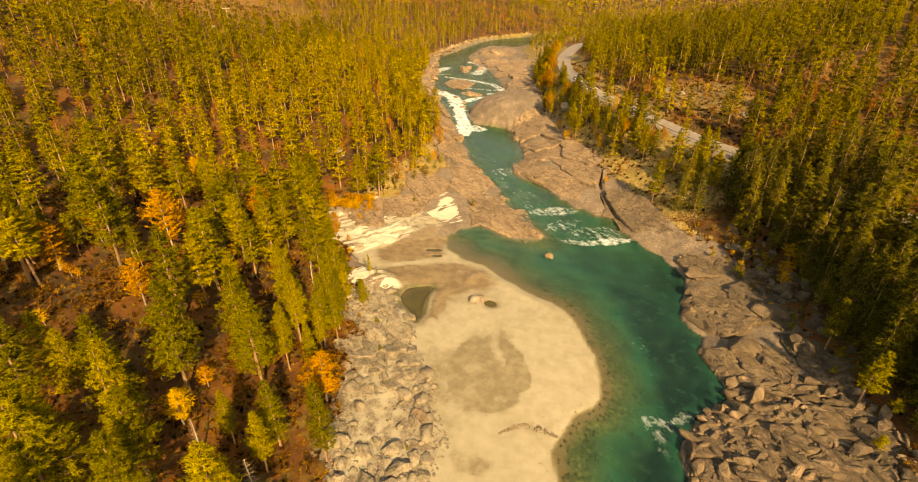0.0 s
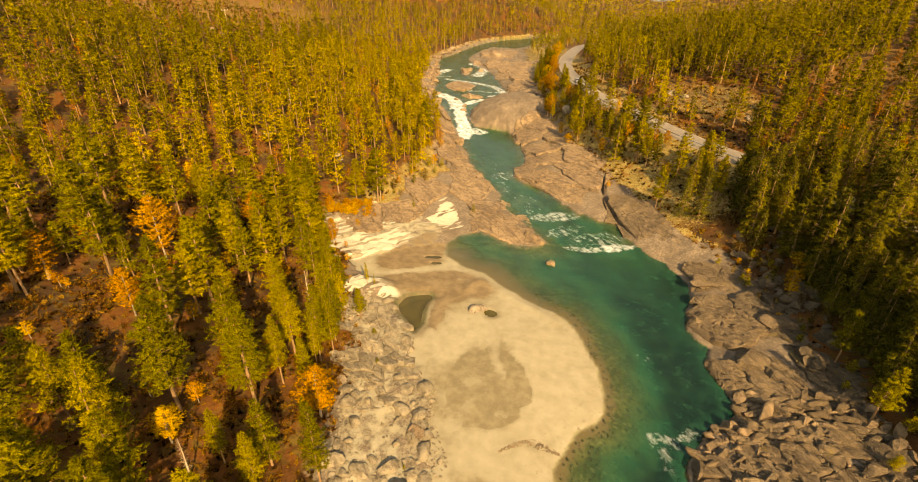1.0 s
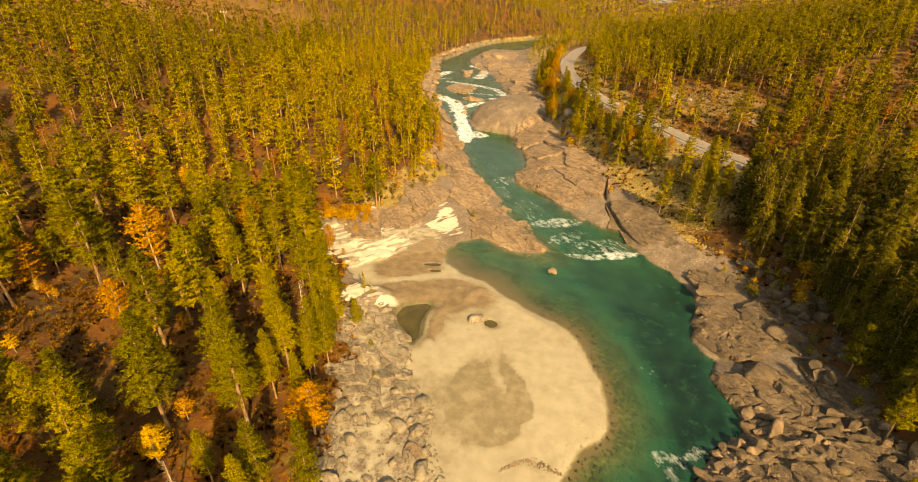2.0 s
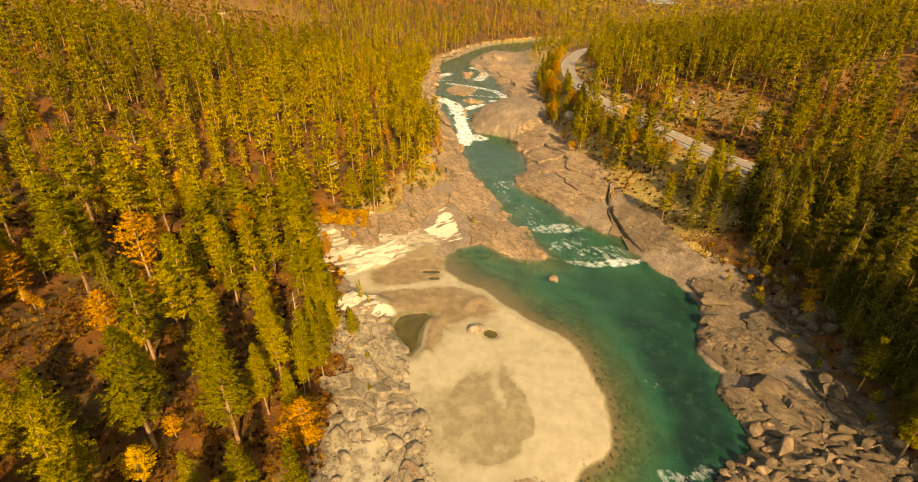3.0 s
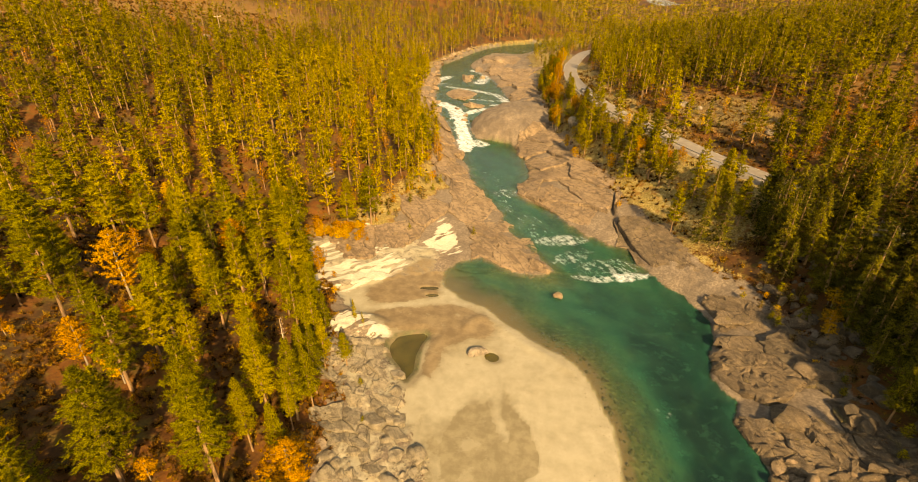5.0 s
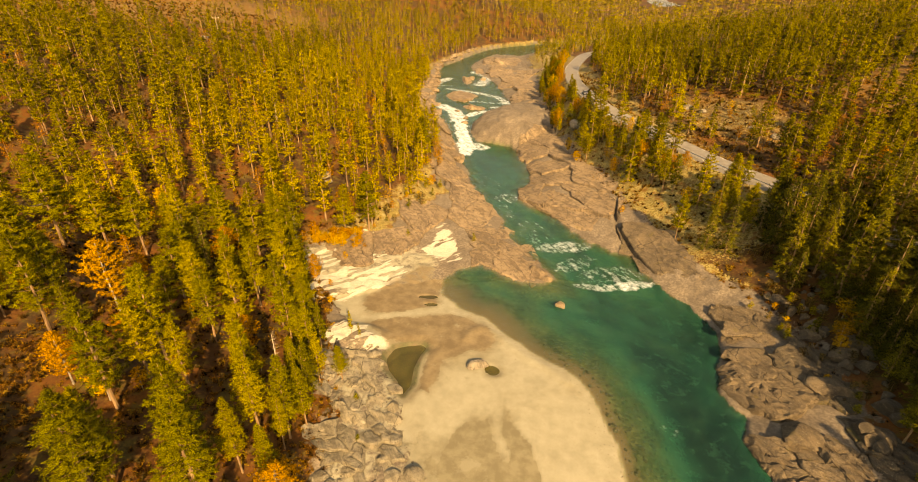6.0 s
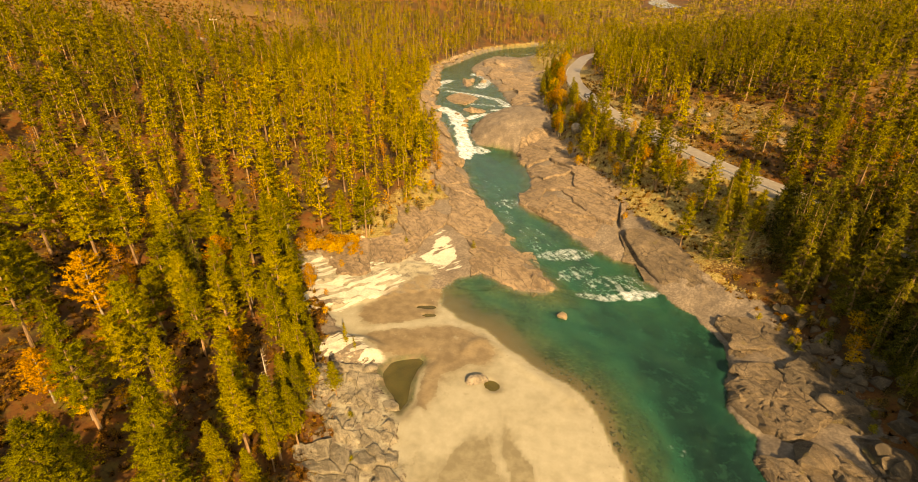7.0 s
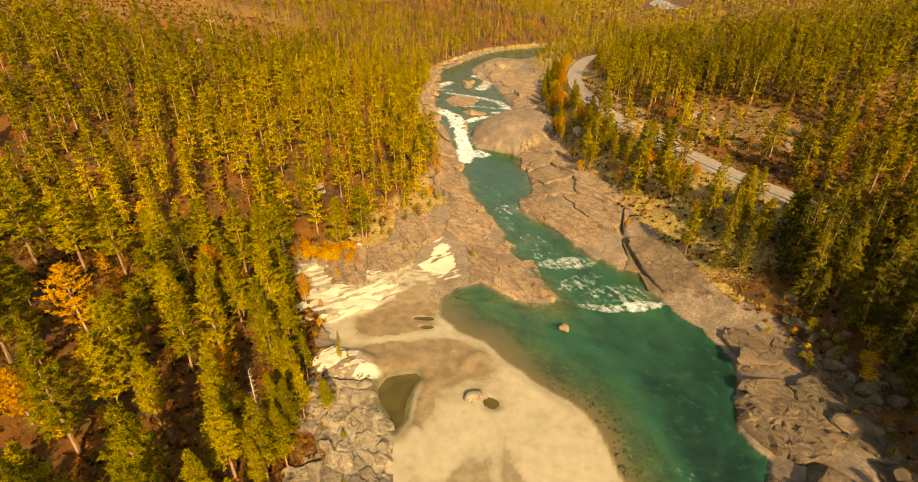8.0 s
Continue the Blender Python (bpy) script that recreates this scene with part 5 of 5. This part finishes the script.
# spruces behind the bank, added to darken its rocks with their shadows
for i in range(26):
    q = random.Random(7100 + i)
    y = 44 + 56 * q.random()
    plant("spruce", float(np.interp(y, [44, 60, 78, 100], [56, 57, 58, 60])) + 5 * q.random(), y, q.uniform(11, 17), 7200 + i, 1.1)

for i in range(24):
    q = random.Random(7600 + i)
    a = q.random()
    plant("birch", -48.5 + 19 * a, 106.5 + 9.0 * a + 2.2 * q.random(), q.uniform(1.8, 3.4), 7700 + i, 2.0, "low bushy birch scrub in bright orange autumn leaf")

for x, y, tall in [(-24.5, 56, 9), (-23.4, 60.5, 11), (-25.5, 64, 12), (-24.3, 68.5, 10), (-27.4, 70.5, 12), (-26.4, 75.5, 9), (-29.5, 78.5, 13), (-31.5, 83.5, 12), (-33.5, 88, 13), (-36.5, 93, 14), (-40, 97.5, 13), (-43, 101.5, 12), (-24, 51.5, 10), (-21.8, 44.5, 7)]:
    plant("pine", x, y, tall, int(7900 + y), 0.85)

for x, y, tall in [(-62.5, 151, 12), (-58, 147, 10), (-29, 121, 10)]:
    plant("dead", x, y, tall, int(7800 + y), 1.0)

for x, y, tall, kind, text in [(-28.1, 119.6, 1.6, "birch", "low red-orange bush at the edge of the rock"), (-3.8, 118.6, 2.4, "pine", "yellow-green bush on the bare rock"), (-19.5, 118, 2.2, "pine", "yellow-green bush on the bare rock"), (-21.5, 131, 3.0, "pine", "young pine on the lichen-covered rock"), (-16.2, 59.5, 1.4, "pine", "small green bush among the flagstones"), (-18.3, 66.5, 1.6, "pine", "small green bush among the flagstones"), (-22.5, 79.5, 5.5, "pine", "thin young pine on the pale ledge"), (-21.0, 79.0, 3.5, "pine", "thin young pine on the pale ledge"), (-8.8, 41.5, 0.9, "pine", "tuft of green on the gravel")]:
    plant(kind, x, y, tall, int(70 + y), 0.55 if tall > 3.2 else 1.7, text)

# further spruces added for the shade they throw over the slabs
for i in range(24):
    q = random.Random(6400 + i)
    y = 46 + 32 * q.random()
    plant("spruce", float(np.interp(y, [46, 66, 78], [57, 58.5, 62])) + 9 * q.random(), y, q.uniform(12, 18), 6500 + i, 1.2)

# dense spruces added sunward of the bank to keep it in shade
for i in range(34):
    q = random.Random(5700 + i)
    plant("spruce", 59.5 + 13 * q.random(), 36 + 32 * q.random(), q.uniform(13, 18), 5800 + i, 1.15)

for i in range(46):
    q = random.Random(4700 + i)
    y = 112 + 78 * q.random()
    x = float(np.interp(y, ROAD_FINE[:, 1], ROAD_FINE[:, 0])) - 5.5 - 13 * q.random()
    k = q.choice(["pine", "pine", "birch", "birch"])
    plant(k, x, y, q.uniform(8, 13) if k != "birch" else q.uniform(4, 7), 4800 + i, 1.1)

for i in range(16):
    q = random.Random(6000 + i)
    y = 117 + 34 * q.random()
    k = q.choice(["pine", "shrub", "birch"])
    plant(k, float(np.interp(y, *WEST_EDGE)) - 2 + 8 * q.random(), y, q.uniform(1.2, 4.0), 6100 + i, 1.5, "small " + {"pine": "pine", "birch": "orange birch", "shrub": "dry shrub"}[k] + " on the lichen-covered rock")

for i in range(26):
    q = random.Random(5000 + i)
    k = q.choice(["pine", "birch", "spruce"])
    plant(k, 58 + 22 * q.random(), 150 + 38 * q.random(), q.uniform(1.5, 4.5), 5100 + i, 1.5, "small " + {"pine": "pine", "birch": "yellowing birch", "spruce": "spruce"}[k] + " in the roadside clearing")

for i in range(104):
    q = random.Random(1900 + i)
    y = 184 + 150 * q.random()
    x = float(np.interp(y, ROAD_FINE[:, 1], ROAD_FINE[:, 0])) - 5.5 - 9 * q.random()
    k = q.choice(["pine", "birch", "pine", "pine"])
    plant(k, x, y, q.uniform(5, 11), 2100 + i, 1.1, "young " + {"pine": "pine", "birch": "orange birch", "spruce": "spruce"}[k] + " on the grassy bank below the road")

# the forest: a jittered grid, thinned by the lie of the land
r = np.random.default_rng(12)


def forest_places(x0, x1, y0, y1, step):
    a, b = np.meshgrid(np.arange(x0, x1, step), np.arange(y0, y1, step))
    x, y = (a + r.uniform(0, step, a.shape)).ravel(), (b + r.uniform(0, step, b.shape)).ravel()
    seen = (np.abs(x) < 0.98 * y + 45)
    x, y = x[seen], y[seen]
    s = land(x, y)
    share = 0.93 * smooth(0.22, 0.42, fractal(x * 0.06, y * 0.06, 200, 3))
    share = share * np.where(s["west"] & (y > 100), smooth(-1, 2, s["e"]), smooth(1.5, 6, s["e"])) * (s["sd"] > 5) * (s["road"] > 6.5)
    share = share * (1 - 0.8 * blob(x, y, 72, 168, 10, 14)) * (1 - 0.82 * np.clip(s["heath"], 0, 1)) * np.where(s["west"], 1 - 0.45 * smooth(90, 150, -x) * smooth(420, 250, y) * smooth(205, 255, y), 1)
    share = np.where((~s["west"]) & (s["e"] > 22) & (y < 330), np.maximum(share, 0.8 * (s["road"] > 6.5) * (1 - 0.8 * blob(x, y, 72, 168, 10, 14))), share)
    share = share * np.where((~s["west"]) & (s["e"] < 24) & (y > 114) & (y < 400), 0.55, 1.0)
    share = share * (1 - smooth(44, 34, np.abs(x - 0.287 * y)) * (y > 840) * (y < 1330))
    share = share * (1 - 0.85 * blob(x, y, -60, 57, 9, 14, -15)) * (1 - blob(x, y, -54, 52, 11, 12))
    gap = np.interp(y, ROAD_FINE[:, 1], ROAD_FINE[:, 0]) - x
    share = share * np.where((y > 186) & (y < 390) & (gap > 0) & (gap < 13), 0.0, 1) * np.where((y > 235) & (y < 400) & (gap <= 0) & (gap > -10), 0.0, 1) * np.where((y > 105) & (y <= 186) & (gap > 0) & (gap < 12), 0.75, 1)
    share = np.maximum(share, 0.97 * ((~s["west"]) & (s["e"] > np.where(y > 97, 2.5, 6.0)) & (y < 114) & (y > 60) & (s["road"] > 5.0)))
    share = share * (1 - ((~s["west"]) & (y < 99) & (x < 62))) * (1 - blob(x, y, 70, 170, 14, 25, 20))
    share = np.where(s["west"] & (y > 98) & (y < 260) & (s["e"] > 0.5) & (s["e"] < 60), np.maximum(share, np.where(s["e"] < 10, 0.85, 0.70)), share)
    ok = r.random(x.shape) < share
    return x[ok], y[ok], s["z"][ok], s["west"][ok]


near_limit = 112
x, y, z, w = forest_places(-112, 112, 18, 124, 5.2)
for i in range(len(x)):
    if (not w[i] and y[i] < 60 and x[i] < 66) or x[i] ** 2 + (y[i] - 10) ** 2 > near_limit ** 2 or any((x[i] - a) ** 2 + (y[i] - b) ** 2 < 11 for a, b in placed):
        continue
    k = r.random()
    # east side nearly all spruce, its dark needles standing in for shade
    kind = ("pine" if k < 0.72 else "spruce" if k < 0.82 else "birch" if k < 0.91 else "pine" if k < 0.96 else "dead") if w[i] else ("pine" if k < 0.25 and y[i] > 112 else "spruce" if k < 0.96 else "birch")
    if TREE_COUNT[kind] >= 298:
        kind = "spruce"
    tall = {"pine": 15.5, "spruce": 14.0, "birch": 7, "dead": 12}[kind] * r.uniform(0.5, 1.2)
    tall *= 1.0 if w[i] else 1.2
    plant(kind, x[i], y[i], tall, 1000 + i, r.uniform(1.0, 1.4))


def forest(name, label, places, looks, seed, broad=1.0):
    """Many trees in one mesh, each a turned and scaled copy of one of a few shapes."""
    q = np.random.default_rng(seed)
    x, y, z = places
    birch = q.random(len(x)) < np.where(y < 330, 0.25, 0.15)
    V, F, M, T, O, base = [], [], [], [], [], 0
    for i in range(len(x)):
        (tv, tf), (lv, lf) = looks["birch" if birch[i] else "conifer"][q.integers(len(looks["birch" if birch[i] else "conifer"]))]
        s = (q.uniform(0.22, 0.62) if birch[i] else q.uniform(0.65, 1.25)) * (12.5 / 15)
        a, wide = q.uniform(0, 6.28), s * q.uniform(0.9, 1.3) * broad
        c, d = math.cos(a) * wide, math.sin(a) * wide
        v = np.concatenate([tv, lv])
        V.append(np.stack([v[:, 0] * c - v[:, 1] * d + x[i], v[:, 0] * d + v[:, 1] * c + y[i], v[:, 2] * s + z[i]], 1))
        F.append(np.concatenate([tf, lf + len(tv)]) + base)
        M.append(np.concatenate([np.zeros(len(tf)), np.full(len(lf), 2 if birch[i] else 1)]))
        # tint by place: darkened eastward as shade, raised mid-west to lift shadowed crowns
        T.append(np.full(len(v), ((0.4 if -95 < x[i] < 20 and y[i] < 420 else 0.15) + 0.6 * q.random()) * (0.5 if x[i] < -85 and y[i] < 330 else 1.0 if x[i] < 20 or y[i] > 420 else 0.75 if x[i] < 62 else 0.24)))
        o = outward(v, 15.0)
        O.append(np.stack([o[:, 0] * c - o[:, 1] * d, o[:, 0] * d + o[:, 1] * c, o[:, 2] * s], 1) / s)
        base += len(v)
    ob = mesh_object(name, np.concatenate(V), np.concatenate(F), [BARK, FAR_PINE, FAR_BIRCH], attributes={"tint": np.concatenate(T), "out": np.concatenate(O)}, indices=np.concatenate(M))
    return tagged(ob, label, "forest", kind="stuff")


def shapes(n, seed, conifer, birch, sides, rings=2):
    return {"conifer": [tree_shape("pine" if i % 3 else "spruce", 15.0, seed + i, *conifer, sides=sides, limb_share=0, rings=rings) for i in range(n)], "birch": [tree_shape("birch", 15.0, seed + 50 + i, *birch, sides=sides, limb_share=0, rings=rings) for i in range(3)]}


CLOSE = shapes(10, 350, (52, 5.6, 3, 0.60, 0.40), (30, 6, 4, 0.42, 0.45), 4)
MID = shapes(10, 300, (38, 3.0, 3, 0.85, 0.42), (24, 4.0, 3, 0.6, 0.45), 3)
FAR = shapes(6, 400, (20, 1.6, 2, 1.3, 0.44), (14, 1.6, 2, 1.1, 0.45), 3)
VAST = shapes(5, 500, (6, 1.0, 1, 3.0, 0.40), (6, 1, 1, 2.4, 0.45), 3)
x, y, z, w = forest_places(-330, 330, 18, 330, 4.9)
d = np.sqrt(x ** 2 + (y - 10) ** 2)
m = (d >= near_limit) & (d < 180)
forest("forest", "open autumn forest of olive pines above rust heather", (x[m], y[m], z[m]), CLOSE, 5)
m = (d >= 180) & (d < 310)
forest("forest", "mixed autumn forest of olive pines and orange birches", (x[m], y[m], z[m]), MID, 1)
x, y, z, w = forest_places(-640, 640, 180, 640, 6.0)
d = np.sqrt(x ** 2 + (y - 10) ** 2)
m = (d >= 310) & (d < 640)
forest("forest", "distant pine forest dotted with orange birches", (x[m], y[m], z[m]), FAR, 2)
x, y, z, w = forest_places(-1300, 1300, 300, 1550, 9.0)
d = np.sqrt(x ** 2 + (y - 10) ** 2)
m = d >= 640
forest("forest", "far forest on the valley floor and slopes", (x[m], y[m], z[m]), VAST, 3, 1.8)


# ---- undergrowth and loose stones ----
def undergrowth(name, label, cat, x, y, z, size, seed, material, fan=7, narrow=0.4):
    q = np.random.default_rng(seed)
    P = np.stack([x, y, z], 1)
    V, F = sprays(P, np.tile([0, 0, 0.35], (len(x), 1)), size, fan, q, narrow)
    tint = np.repeat(q.random(len(x)), fan * 3)
    return tagged(mesh_object(name, V, F, [material], attributes={"tint": tint, "out": np.tile([0, 0, 1.0], (len(V), 1))}), label, cat, kind="stuff")


x, y = r.uniform(-110, 125, 46000), r.uniform(25, 270, 46000)
s = land(x, y)
ok = (s["e"] > -0.5) & (s["road"] > 3.6) & (r.random(x.shape) < 0.25 + 0.7 * smooth(0.4, 0.6, fractal(x * 0.15, y * 0.15, 230))) & (np.abs(x) < 0.98 * y + 25)
undergrowth("undergrowth", "low rust and yellow-green heather and dwarf shrubs", "undergrowth", x[ok], y[ok], s["z"][ok] + 0.1, r.uniform(0.25, 0.95, ok.sum()), 7, SHRUB)


x, y = r.uniform(-92, -17, 15000), r.uniform(28, 112, 15000)
s = land(x, y)
ok = (s["e"] > 0.5) & s["west"] & (r.random(x.shape) < 0.15 + 0.85 * smooth(0.42, 0.58, fractal(x * 0.22, y * 0.22, 260)))
undergrowth("undergrowth", "rust-brown bilberry and heather on the forest floor", "undergrowth", x[ok], y[ok], s["z"][ok] + 0.12, r.uniform(0.3, 0.8, ok.sum()), 17, SHRUB, 6)

x, y = r.uniform(-360, -80, 20000), r.uniform(70, 380, 20000)
s = land(x, y)
ok = (np.abs(x) < 0.98 * y + 30) & (r.random(x.shape) < 0.35 + 0.6 * s["heath"])
undergrowth("undergrowth", "orange and rust scrub on the open hillside", "undergrowth", x[ok], y[ok], s["z"][ok] + 0.2, r.uniform(0.4, 1.5, ok.sum()), 8, SHRUB, 5)


def stones(name, label, x, y, z, size, seed, stone=None):
    q = np.random.default_rng(seed)
    bm = bmesh.new()
    bmesh.ops.create_icosphere(bm, subdivisions=1, radius=1)
    bv, bf = np.array([v.co[:] for v in bm.verts]), np.array([[v.index for v in f.verts] for f in bm.faces])
    bm.free()
    n = len(x)
    a = q.uniform(0, 6.28, n)
    v = bv[None] * (1 + q.normal(size=(n, len(bv), 1)) * 0.14) * (size[:, None] * q.uniform(0.7, 1.3, (n, 3)) * np.array([1, 0.8, 0.6]))[:, None]
    V = np.stack([v[..., 0] * np.cos(a)[:, None] - v[..., 1] * np.sin(a)[:, None] + x[:, None], v[..., 0] * np.sin(a)[:, None] + v[..., 1] * np.cos(a)[:, None] + y[:, None], v[..., 2] + z[:, None]], 2)
    F = (bf[None] + (np.arange(n) * len(bv))[:, None, None]).reshape(-1, 3)
    return tagged(mesh_object(name, V.reshape(-1, 3), F, [stone or ROCK]), label, "stones", kind="stuff")


pts = np.array([west_field(rng) for _ in range(1500)])
stones("loose_stones", "small tan stones lying in the gravel", pts[:, 0], pts[:, 1], land(pts[:, 0], pts[:, 1])["z"], r.uniform(0.08, 0.36, len(pts)) ** 1.3, 9, PALE_STONE)
pts = np.array([east_field(rng) for _ in range(1700)])
stones("loose_stones", "small brown stones between the rock blocks", pts[:, 0], pts[:, 1], land(pts[:, 0], pts[:, 1])["z"], 1.35 * r.uniform(0.08, 0.42, len(pts)) ** 1.2, 19)
x, y = r.uniform(10, 34, 2600), r.uniform(38, 84, 2600)
s = land(x, y)
ok = (s["sd"] < -0.6) & (s["level"] - s["z"] < 2.6)
stones("river_cobbles", "dark and pale cobbles on the river bed", x[ok], y[ok], s["z"][ok], 0.08 + 0.40 * r.random(ok.sum()) ** 3, 20, WET_STONE)

n = 260
a = r.uniform(-1, 1, n)
x, y = 7.2 + a * 4.2, 47.0 - 1.6 * a * a + r.normal(size=n) * 0.28 * (1.4 - np.abs(a))
s = land(x, y)
stones("drift_line", "line of dark stones and driftwood bits on the sand", x, y, s["z"], r.uniform(0.05, 0.16, n), 14)
a = r.uniform(0, 1, 900)
edge = np.array([WEST_FINE[int(k * (len(WEST_FINE) - 1))] for k in a * 0.30])
x, y = edge[:, 0] - np.abs(r.normal(size=900)) * 1.6, edge[:, 1] + r.normal(size=900) * 1.5
s = land(x, y)
ok = (s["sd"] > -0.5) & (s["sd"] < 4) & (y > 36) & (s["sand"] > 0.6)
stones("shore_pebbles", "pale cobbles along the edge of the sandbar", x[ok], y[ok], s["z"][ok], r.uniform(0.04, 0.11, ok.sum()), 15, PALE_STONE)
x, y = r.uniform(-300, -85, 420), r.uniform(90, 300, 420)
s = land(x, y)
ok = s["heath"] > 0.2
stones("hillside_stones", "pale stones scattered over the open hillside", x[ok], y[ok], s["z"][ok], r.uniform(0.5, 1.7, ok.sum()), 16)
